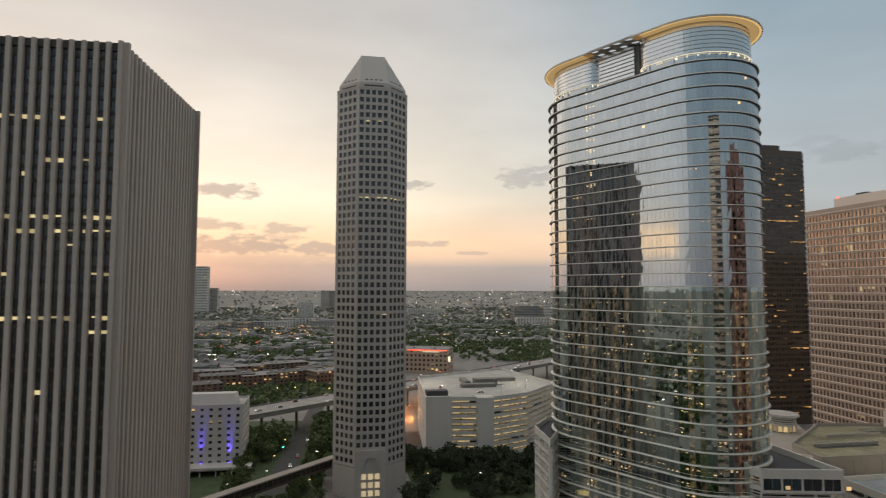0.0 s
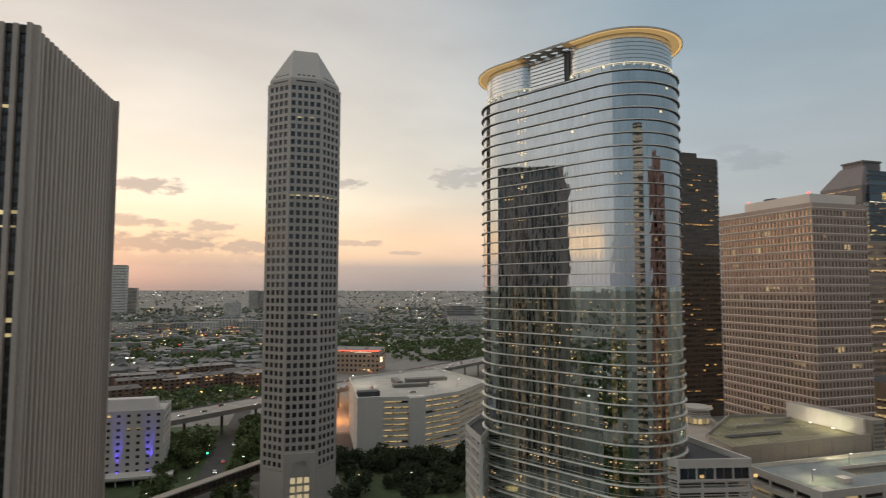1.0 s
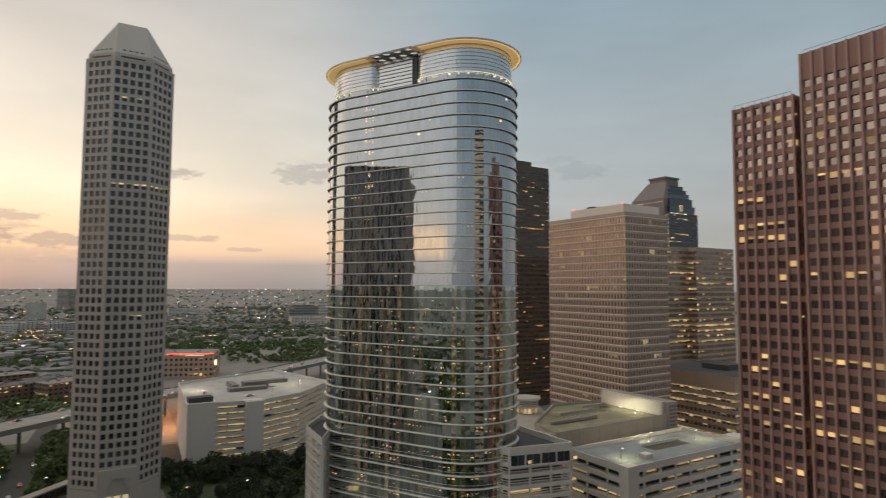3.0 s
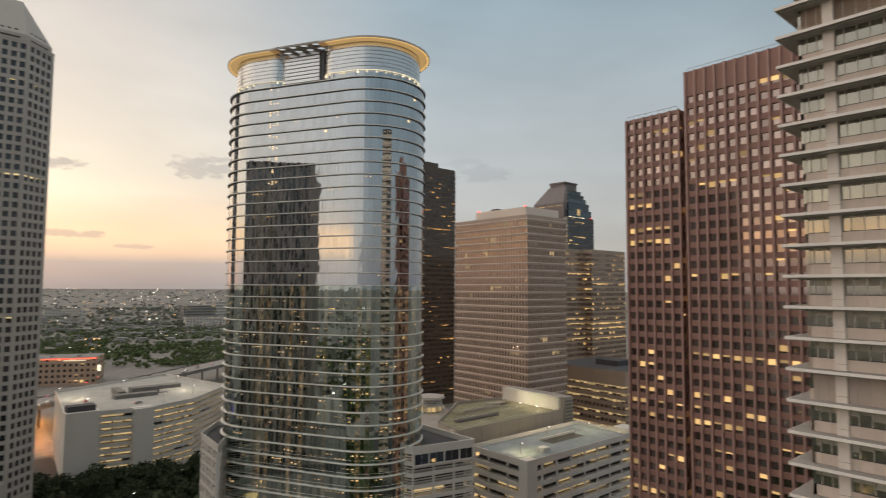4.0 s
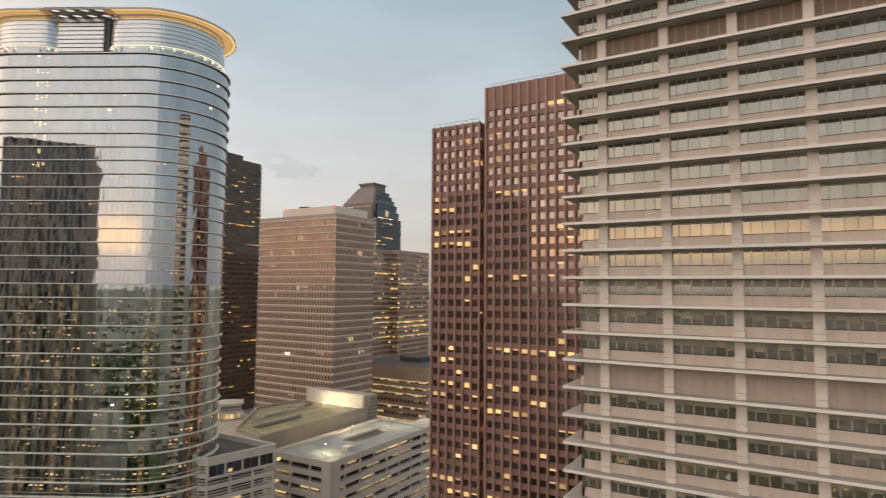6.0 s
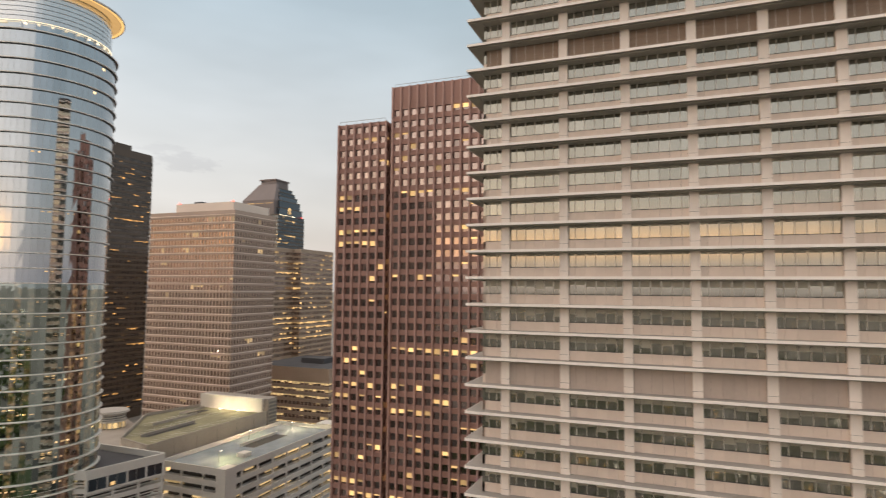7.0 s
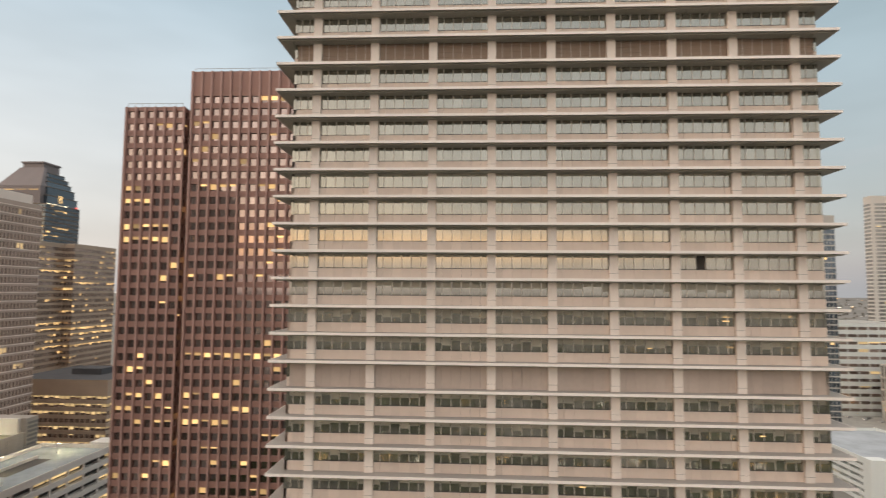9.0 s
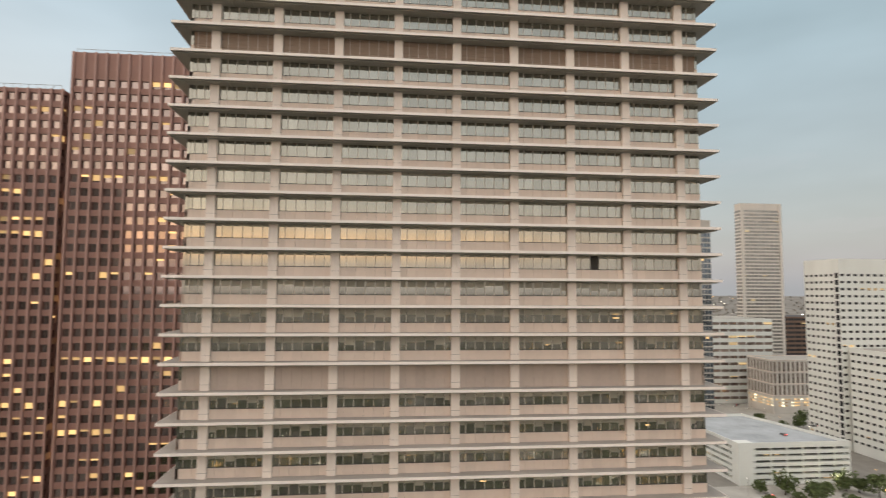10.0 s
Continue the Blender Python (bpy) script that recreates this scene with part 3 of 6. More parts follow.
    put("roof", b, ROOF_STONE, t, "smooth grey sloping roof")
    tops = [8, 9, 9, 10, 10, 11, 11, 8]
    for k in range(8):
        a, c = Vector(vs[k]), Vector(vs[(k + 1) % 8])
        d = Vector(vs[tops[k]])
        up = ((d - (a + c) / 2) if k % 2 else Vector((0, 0, 0)))
        if k % 2 == 0:
            d = (Vector(vs[tops[k]]) + Vector(vs[tops[(k + 1) % 8]])) / 2
            up = d - (a + c) / 2
        along = (c - a).normalized()
        nrm = along.cross(up).normalized()
        for j in range(4):
            p = (a + c) / 2 + along * (j - 1.5) * 2.35 + up.normalized() * 2.1
            R = Matrix((along, up.normalized(), nrm)).transposed().to_4x4()
            R.translation = p
            hb = Bin()
            hb.prism([(0.75 * math.cos(i * math.tau / 10), 0.55 * math.sin(i * math.tau / 10)) for i in range(10)], -0.3, 0.03, R)
            put("roof_vent", hb, SILL_DARK, t)


build_octagon()

# ---- oval glass tower ----
GC, GA, GR, GANG = (106.7, 189.8), 19.14, 18.08, radians(118.7)
GU, GV = Vector((math.cos(GANG), math.sin(GANG))), Vector((-math.sin(GANG), math.cos(GANG)))


def oval_point(x, y):
    w = Vector(GC) + GU * x + GV * y
    return (w.x, w.y)


def stadium(extra=0.0, step=1.5, a=GA):
    """Outline of the oval, counter-clockwise, moved out by extra."""
    r = GR + extra
    pts = []
    n, m = 2 * round(a / step), 2 * round(GR * math.pi / step / 2)
    for side in (-1, 1):
        for i in range(n):
            pts.append((side * (-a + 2 * a * i / n), side * -r * 1.0))
        for i in range(m):
            ang = -math.pi / 2 + math.pi * i / m
            pts.append((side * (a + r * math.cos(ang)), side * r * math.sin(ang)))
    return [oval_point(x, y) for x, y in pts]


def stadium_local(extra, n=14, m=24):
    """The oval moved out by extra, counter-clockwise, in its own axes."""
    r, pts = GR + extra, []
    for side in (-1, 1):
        pts += [(side * (-GA + 2 * GA * i / n), -side * r) for i in range(n)]
        for i in range(m):
            ang = -math.pi / 2 + math.pi * i / m
            pts.append((side * (GA + r * math.cos(ang)), side * r * math.sin(ang)))
    return pts


def drum(side, x_in, extra):
    """Outline of one rounded end block of the crown, its inner corners rounded too."""
    r, c = GR + extra, 5.0
    pts = []
    for i in range(9):
        ang = -math.pi + math.pi / 2 * i / 8
        pts.append((x_in + c + c * math.cos(ang), -r + c + c * math.sin(ang)))
    for i in range(33):
        ang = -math.pi / 2 + math.pi * i / 32
        pts.append((GA + r * math.cos(ang), r * math.sin(ang)))
    for i in range(9):
        ang = math.pi / 2 + math.pi / 2 * i / 8
        pts.append((x_in + c + c * math.cos(ang), r - c + c * math.sin(ang)))
    return [oval_point(side * x, side * y) for x, y in pts]


def band_outline(extra):
    """The oval moved out by extra, and further at its far end, where the bands become open wings."""
    far, near = Vector(oval_point(GA + GR, 0)), stadium(extra)
    out = []
    for p, w in zip(near, stadium(extra + 0.2)):
        f = max(0.0, min(1.0, 1.35 - (Vector(p) - far).length / 26.0))
        out.append((p[0] + (w[0] - p[0]) * f, p[1] + (w[1] - p[1]) * f))
    return out


def build_glass_tower():
    t = base("oval_glass_tower", *GC, label="oval blue mirror-glass tower with metal bands and a glowing crown ring", category="office tower")
    rng = random.Random(8)
    pts = stadium()
    n = len(pts)
    z_band = 169.55
    levels = [z_band - 4.0 * k for k in range(42)]
    outs, under, ins = band_outline(0.62), band_outline(0.56), stadium(-0.3)
    for k, z in enumerate(levels):
        zl = max(z - 4.0, 0.0)
        b = Bin()
        for i in range(n):
            p, q = Vector(pts[i]), Vector(pts[(i + 1) % n])
            nrm = Vector(((q - p).y, -(q - p).x)).normalized()
            lean = [nrm * rng.gauss(0, 0.0026) for _ in range(4)]
            b.faces([(*(p + lean[0]), zl), (*(q + lean[1]), zl), (*(q + lean[2]), z), (*(p + lean[3]), z)], [(0, 1, 2, 3)])
        put("glazing", b, MIRROR if k < 17 else LOW_MIRROR, t)
        b = Bin()
        b.ring(outs, ins, z - 0.02, z + 0.26)
        put("band", b, BAND_METAL, t)
        # thin dark ring below the band, coloured to stand for its shade
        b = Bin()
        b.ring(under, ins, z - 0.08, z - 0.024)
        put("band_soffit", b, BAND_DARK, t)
        if k >= 31:
            b = Bin()
            b.ring(stadium(0.09), ins, z + 1.25, z + 1.31)
            put("thin_rail", b, BAND_METAL, t)
    mull = Bin()
    for i in range(0, n, 1):
        p, q = Vector(pts[i]), Vector(pts[(i + 1) % n])
        nrm = Vector(((q - p).y, -(q - p).x)).normalized()
        M, w = face_frame(p + nrm * 0.05, q + nrm * 0.05)
        mull.box(M, -0.02, 0.02, 0.02, 0.15, 0, z_band)
    put("mullion", mull, STEEL, t, kind="stuff")
    core = Bin()
    core.prism(stadium(-0.6), 0, z_band)
    put("core", core, DARK_ROOF, t)
    items = []

    def lit_pane(j, z, h0, h1, inset=0.1):
        p, q = Vector(pts[j % n]), Vector(pts[(j + 1) % n])
        nrm = Vector(((q - p).y, -(q - p).x)).normalized()
        M, w = face_frame(p + nrm * 0.06, q + nrm * 0.06)
        items.append((M, inset, w - inset, 0, 0.04, z - h0, z - h1))

    # the lift lobby is lit on the upper floors
    for k in range(0, 9):
        for j in (5, 6, 7):
            for h in (0.45, 1.0, 1.5):
                if rng.random() < 0.45:
                    lit_pane(j, levels[k], h + 0.3, h, rng.uniform(0.35, 0.55))
    for j, k in ((42, 1), (40, 3), (20, 4)):
        lit_pane(j, levels[k], 1.3, 0.6, 0.3)
    split(t, "lit_window", LIT_LOBBY, items, 40, "bright lobby lamp behind the glass")
    items.clear()
    for _ in range(120):
        k = rng.choice([3, 8, 9, 11, 12, 14, 16, 19, 20, 21, 22, 23, 24, 25, 26, 27, 28, 29, 30, 31, 32, 33, 34])
        j = rng.randrange(n)
        h0 = rng.uniform(0.72, 0.95)
        for d in range(rng.randint(1, 3)):
            lit_pane(j + d, levels[k], h0, 0.55, rng.uniform(0.3, 0.6))
    rng.shuffle(items)
    split(t, "lit_window", LIT, items, 40, "warm lit office window")
    items.clear()
    # glowing specks stand for office lights and for city lights mirrored in the glass
    for _ in range(420):
        k, j = rng.randint(18, 38), rng.randrange(n)
        h1 = rng.uniform(0.4, 2.4)
        h0 = h1 + rng.choice((0.12, 0.16, 0.24, 0.4))
        for d in range(rng.randint(1, 3)):
            lit_pane(j + d, levels[k], h0, h1, rng.uniform(0.3, 0.65))
    split(t, "lit_window", LIT_DEEP, items, 60, "amber speck for office light and mirrored city light")
    # crown: two louvred drums, a recessed screen between them, and the ring roof
    for side in (-1, 1):
        b = Bin()
        b.prism(drum(side, 7.5, -2.0), z_band + 0.3, z_band + 12.7)
        crown = put("crown_drum", b, MIRROR, t)
        for k in range(7):
            z = z_band + 3.25 + k * 1.30
            b = Bin()
            b.ring(drum(side, 7.2, -1.5), drum(side, 7.7, -2.3), z, z + 1.06)
            put("crown_louvre", b, LOUVRE_METAL, crown, "pale metal louvre ring")
        outline = drum(side, 7.4, -1.6)
        for i in range(0, len(outline)):
            M, w = face_frame(outline[i], outline[(i + 1) % len(outline)])
            if i % 2 == 0:
                piece("crown_uplight", LIT_WHITE, crown, M, w * 0.4, w * 0.7, -0.05, 0.2, z_band + 2.3, z_band + 2.8)
                piece("crown_post", LOUVRE_METAL, crown, M, -0.15, 0.15, -0.1, 0.3, z_band + 0.3, z_band + 3.1)
        b = Bin()
        b.ring(drum(side, 7.3, -1.25), drum(side, 7.5, -1.5), z_band + 2.95, z_band + 3.1)
        put("crown_lamp", b, LIT_WHITE, t, "warm light strip over the posts")
    M = Matrix.Translation((*GC, 0)) @ Matrix.Rotation(GANG, 4, "Z")
    for k in range(9):
        for y0 in (14.6, -15.3):
            piece("screen_louvre", LOUVRE_METAL, t, M, -6.4, 7.6, y0, y0 + 0.7, z_band + 0.6 + k * 1.3, z_band + 1.6 + k * 1.3)
    piece("screen_backing", BAND_DARK, t, M, -7.6, 7.6, -14.0, 14.3, z_band + 0.3, z_band + 11.9)
    zr = z_band + 12.5
    b = Bin()
    b.ring(stadium(2.0), stadium(1.75), zr + 0.1, zr + 0.62)
    put("crown_rim", b, PIERCED, t, "metal rim")
    def crown_strip(side, x_from, x_to, e0, e1, z0, z1):
        """A piece of the halo between two offsets of the oval, on one end, for x beyond x_from and up to x_to."""
        b, lines, seen = Bin(), (stadium_local(e0), stadium_local(e1)), {}
        m = len(lines[0])

        def v(line, i, z):
            key = (line, i % m, z)
            if key not in seen:
                seen[key] = len(b.v)
                b.v.append(Vector((*oval_point(*lines[line][i % m]), z)))
            return seen[key]

        for i in range(m):
            mid = side * (lines[0][i][0] + lines[0][(i + 1) % m][0]) / 2
            if x_from <= mid < x_to:
                ring = ((0, z0), (0, z1), (1, z1), (1, z0))
                for (l0, h0), (l1, h1) in zip(ring, ring[1:] + ring[:1]):
                    b.f.append((v(l0, i, h0), v(l0, i + 1, h0), v(l1, i + 1, h1), v(l1, i, h1)))
        return b

    for side in (-1, 1):
        put("crown_roof", crown_strip(side, 8.5, 99, 1.75, -2.6, zr + 0.35, zr + 0.8), CROWN_METAL, t)
        # the underside itself glows in place of being lit from the drums
        put("ring_light", crown_strip(side, 12.0, 99, 1.7, 0.95, zr + 0.18, zr + 0.30), CROWN_LIGHT, t, "crown ring underside, its amber lamplight given as glow")
        put("ring_light", crown_strip(side, 12.0, 99, 0.75, -1.7, zr + 0.20, zr + 0.32), CROWN_MID, t, "crown ring underside, its amber lamplight given as glow")
        put("ring_light", crown_strip(side, 8.5, 12.0, 1.7, -1.7, zr + 0.20, zr + 0.32), CROWN_DIM, t, "dim amber end of the crown underside glow")
        b = Bin()
        b.ring(drum(side, 8.0, -2.0), drum(side, 8.0, -12.0), zr + 0.3, zr + 0.7)
        put("crown_lid", b, CROWN_METAL, t)
    # middle plate with round holes
    plate, holes = Bin(), 4
    for row, y0 in enumerate((GR + 0.3, GR - 3.3, -GR + 3.3, -GR - 0.3)):
        for k in range(holes):
            x0 = -9.0 + 18.0 * (k + 0.5) / holes
            ring = []
            for i in range(16):
                a = i * math.tau / 16
                rr = 1.2
                m = 1 / max(abs(math.cos(a)), abs(math.sin(a)))
                ring.append(((x0 + 2.25 * m * math.cos(a), y0 + 1.8 * m * math.sin(a)), (x0 + rr * 1.3 * math.cos(a), y0 + rr * math.sin(a))))
            for dz in (0.0, 0.45):
                s = len(plate.v)
                plate.v += [Vector((*oval_point(*p), zr + 0.3 + dz)) for pair in ring for p in pair]
                plate.f += [(s + 2 * i, s + 2 * ((i + 1) % 16), s + 2 * ((i + 1) % 16) + 1, s + 2 * i + 1) for i in range(16)]
    piece("inner_roof", BAND_DARK, t, M, -9.0, 9.0, -GR + 5.1, GR - 5.1, zr + 0.3, zr + 0.7)
    put("pierced_roof", plate, PIERCED, t, "dark roof plate with round openings", kind="stuff")
    # podium
    poly = [(113, 166), (119, 152), (141, 147), (141, 228), (84, 228), (73.4, 213.7), (72.0, 193.5), (79.5, 205.5), (95, 203)]
    garage("podium", "white podium building with open parking decks and a dark roof", poly, 49.0, 13, 1.35, WHITE, DARK_ROOF, lit_share=0.2, seed=71, top_band=1.3, cols=7.0, category="podium", parapet=1.2, slats=2)
    pod = bpy.data.objects["podium"]
    for a, c in ((poly[1], poly[2]), (poly[2], poly[3])):
        M, w = face_frame(a, c)
        piece("fascia", WHITE, pod, M, 0.0, w, -0.35, 0.3, 47.6, 50.21)
        piece("upper_glazing", BLUE_GLASS, pod, M, 0.2, w - 0.2, -0.06, 0.2, 44.3, 47.6)
        piece("fascia", WHITE, pod, M, 0.0, w, -0.30, 0.3, 43.6, 44.3)
        bays = max(2, round(w / 5.6))
        for k in range(bays + 1):
            x = min(max(k * w / bays, 0.25), w - 0.25)
            piece("column", WHITE, pod, M, x - 0.24, x + 0.24, -0.28, 0.2, 44.3, 47.6)
            if k < bays:
                piece("mullion", STEEL, pod, M, x + 2.7, x + 2.82, -0.1, 0.1, 44.3, 47.6)
            if k % 3 == 1:
                piece("lit_window", LIT, pod, M, x + 1.0, x + 2.3, -0.1, -0.07, 44.6, 45.6)


def garage(name, label, poly, z1, levels, band, wall, roof, lit_share=0.3, seed=1, top_band=1.4, cols=8.0, category="parking garage", parapet=0.9, lit=None, solid=(), group="", proud=0.0, slats=0):
    """Stacked parking decks: a parapet band round each, columns, dark openings and glowing panels for the lamplit
    inside.
    """
    rng = random.Random(seed)
    cx, cy = sum(p[0] for p in poly) / len(poly), sum(p[1] for p in poly) / len(poly)
    t = base(name, cx, cy, label=label, category=category, group=group)
    h = (z1 - top_band) / levels
    # near-black fill: the shade between the decks is put into its colour
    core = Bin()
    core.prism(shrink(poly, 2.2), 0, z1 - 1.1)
    put("core", core, SILL_DARK, t, "deck interior with its shade put into the colour")
    for k in range(levels):
        b = Bin()
        b.ring(poly, shrink(poly, 2.4), k * h - 0.02, k * h + band)
        put("deck_band", b, wall, t)
    b = Bin()
    b.ring(poly, shrink(poly, 0.4), z1 - top_band, z1 + parapet * 0.0)
    put("deck_band", b, wall, t)
    b = Bin()
    b.prism(shrink(poly, 0.3), z1 - 0.9, z1 - 0.6)
    put("roof_deck", b, roof, t)
    b = Bin()
    b.ring(poly, shrink(poly, 0.35), z1 + 0.004, z1 + parapet)
    put("parapet", b, wall, t)
    lights = []
    for i in range(len(poly)):
        M, w = face_frame(poly[i], poly[(i + 1) % len(poly)])
        n = max(1, round(w / cols))
        for c in range(n + 1):
            x = c * w / n
            if i in solid:
                continue
            piece("column", wall, t, M, max(0.03, x - 0.35), min(w - 0.03, x + 0.35), 0.06 - proud, 0.7, 0, z1 - top_band)
        if i in solid:
            piece("solid_wall", wall, t, M, 0.03, w - 0.03, -0.05, 1.6, 0, z1 - 0.05)
            continue
        for k in range(levels):
            c = 0
            while c < n * 3:
                run = rng.randint(1, 5)
                if rng.random() < lit_share:
                    x0, x1 = c * w / (3 * n), min((c + run) * w / (3 * n), w)
                    lights.append((M, x0 + 0.4, x1 - 0.4, 1.9, 2.0, k * h + band + (h - band) * 0.25, (k + 1) * h - 0.15))
                c += run
    if slats:
        for k in range(levels):
            for j in range(slats):
                b = Bin()
                z = k * h + band + (h - band) * (j + 1) / (slats + 1)
                b.ring(shrink(poly, 0.1), shrink(poly, 0.3), z - 0.13, z + 0.13)
                put("slat", b, wall, t)
    rng.shuffle(lights)
    # the panels glow in place of inside walls lit by deck lamps
    split(t, "deck_light", lit or LIT_DIM, lights, 60, "glowing panel for the lamplit deck inside")
    return t


LIT_DIM = glow("lit_deck", (1.0, 0.70, 0.32), 0.46, 0.5)
build_glass_tower()

# ---- tower with deep sunshades ----


def build_shade_tower():
    x0, x1, y0, y1 = 82.0, 130.0, -47.0, 26.1
    P, ZS = 3.785, 102.66
    t = base("sunshade_tower", x0, 0, label="beige office tower with deep horizontal concrete sunshades at every floor", category="office tower")
    core = Bin()
    core.prism(rect(x0 + 0.4, x1 - 0.4, y0 + 0.4, y1 - 0.4), 0, 187)
    put("core", core, SILL_DARK, t)
    wall = rect(x0, x1, y0, y1)
    outer = rect(x0 - 2, x1 + 2, y0 - 2, y1 + 2)
    inner = rect(x0 + 0.5, x1 - 0.5, y0 + 0.5, y1 - 0.5)
    M, w = face_frame((x0, y1), (x0, y0))
    pil = [y1 - (22.66 - 8.32 * k) for k in range(9)]
    lo, hi = -27, 22
    edges = [0.0] + pil + [w]
    panels, panes, mullions, sills, ribs, dark, louv, sides, side_glass, joints, blinds = ([] for _ in range(11))
    rng = random.Random(14)
    order = sorted(range(lo, hi), key=lambda k: abs(k + 1))
    for k in range(lo, hi + 1):
        z = ZS + P * k
        b = Bin()
        b.ring(rect(x0 - 1.96, x1 + 1.96, y0 - 1.96, y1 + 1.96), inner, z - 0.10, z + 0.20)
        put("sunshade", b, SLAB_TOP, t, "weathered sunshade slab")
        b = Bin()
        b.ring(outer, rect(x0 - 1.955, x1 + 1.955, y0 - 1.955, y1 + 1.955), z - 0.14, z + 0.23)
        put("sunshade_edge", b, FASCIA, t, "white sunshade edge")
        # separate underside ring that carries the darker colour
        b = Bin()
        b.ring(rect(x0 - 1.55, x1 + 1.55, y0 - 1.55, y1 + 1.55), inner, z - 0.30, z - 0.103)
        put("shade_soffit", b, SOFFIT, t, "ribbed underside coloured darker for its shade")
    for k in order:
        z = ZS + P * k
        zb, zt = z + 0.22, z + P - 0.30
        plain, louvre = k == -4, k == 8
        for s in (0, 1, 2):
            q = [wall[i] for i in (s, (s + 1) % 4)]
            Ms, ws = face_frame(*q)
            sides.append((Ms, 0.02, ws, 0.0, 0.4, zb, zb + 1.3))
            side_glass.append((Ms, 0.02, ws, 0.02, 0.4, zb + 1.3, zt))
        for e in range(len(edges) - 1):
            a, c = edges[e] + (0.60 if e else 0.0), edges[e + 1] - (0.60 if e < len(edges) - 2 else 0.0)
            if e == 0:
                cuts = [a, a + 0.95, a + 2.05, c]
            elif e == len(edges) - 2:
                cuts = [a, a + 1.0, c]
            else:
                m = (a + c) / 2
                cuts = [a] + [m + 1.33 * d for d in (-2, -1, 0, 1, 2)] + [c]
            for i in range(len(cuts) - 1):
                p, q = cuts[i], cuts[i + 1]
                if plain:
                    dark.append((M, p + 0.012, q - 0.012, 0.02, 0.4, zb, zt))
                elif louvre:
                    louv.append((M, p + 0.02, q - 0.02, 0.12, 0.4, zb, zt))
                else:
                    panels.append((M, p + 0.012, q - 0.012, 0.0, 0.4, zb, zb + 1.3))
                    if not (k == 0 and e == 7 and i == 2):
                        panes.append((M, p, q, 0.13, 0.40, zb + 1.38, zt))
                        drop = rng.choice((0.85, 0.85, 0.85, 0.85, 0.85, 0.85, 0.6, 1.2)) if k < 0 else 0.35
                        if k < 4:
                            blinds.append((M, p + 0.1, q - 0.1, 0.115, 0.128, zt - drop, zt))
                if i:
                    if louvre or not plain:
                        mullions.append((M, p - 0.045, p + 0.045, 0.07, 0.38, zb + (1.38 if not louvre else 0.0), zt))
            if not plain and not louvre:
                sills.append((M, a, c, 0.02, 0.39, zb + 1.30, zb + 1.39))
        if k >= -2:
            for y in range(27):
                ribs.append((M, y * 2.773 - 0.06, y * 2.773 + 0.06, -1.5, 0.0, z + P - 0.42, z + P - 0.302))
    split(t, "spandrel_panel", BEIGE, panels, 200)
    split(t, "window", STRIP_GLASS, panes, 300)
    split(t, "mullion", MULLION, mullions, 60)
    split(t, "sill", SILL_DARK, sills, 60)
    split(t, "blind", BLIND, blinds, 60, "half-drawn olive window blind")
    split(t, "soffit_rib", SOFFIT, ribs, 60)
    split(t, "plant_panel", PLAIN_PANEL, dark, 300, "plain panel of a plant floor")
    split(t, "louvre_panel", LOUVRE, louv, 300, "brown louvred panel of a plant floor")
    split(t, "side_spandrel", BEIGE, sides, 30)
    split(t, "side_window", STRIP_GLASS, side_glass, 30)
    b_slats = []
    for it in louv:
        for s in range(9):
            b_slats.append((it[0], it[1], it[2], 0.06, 0.125, it[5] + 0.12 + s * 0.36, it[5] + 0.30 + s * 0.36))
    split(t, "louvre_slat", LOUVRE, b_slats, 60)
    pils = []
    for k in order:
        for x in pil:
            z = ZS + P * k
            pils.append((M, x - 0.60, x + 0.60, -0.45, 0.3, z + 0.22, z + P - 0.30))
            if k < 8:
                joints.append((M, x - 0.603, x + 0.603, -0.453, 0.0, z + 0.98, z + 1.01))
    split(t, "pilaster", BEIGE_SLAB, pils, 190)
    split(t, "pilaster_joint", SILL_DARK, joints, 0)
    # small glowing slips stand for city lights reflected in some panes
    glints = random.Random(15)
    for k in (-1, -2, -2, -3, -2, -6, -7, -8, -3, 2):
        x = 2 + glints.random() * (w - 6)
        ob = piece("lit_window", LIT, t, M, x, x + glints.uniform(0.4, 0.9), 0.105, 0.112, ZS + P * k + 1.9 + glints.random(), ZS + P * k + 3.05)
        ob.scale.z = glints.uniform(0.12, 0.25)
    b = Bin()
    b.prism(rect(x0 + 1, x1 - 1, y0 + 1, y1 - 1), 187, 188)
    put("roof", b, DARK_ROOF, t)


build_shade_tower()

# ---- towers with a grid of windows ----


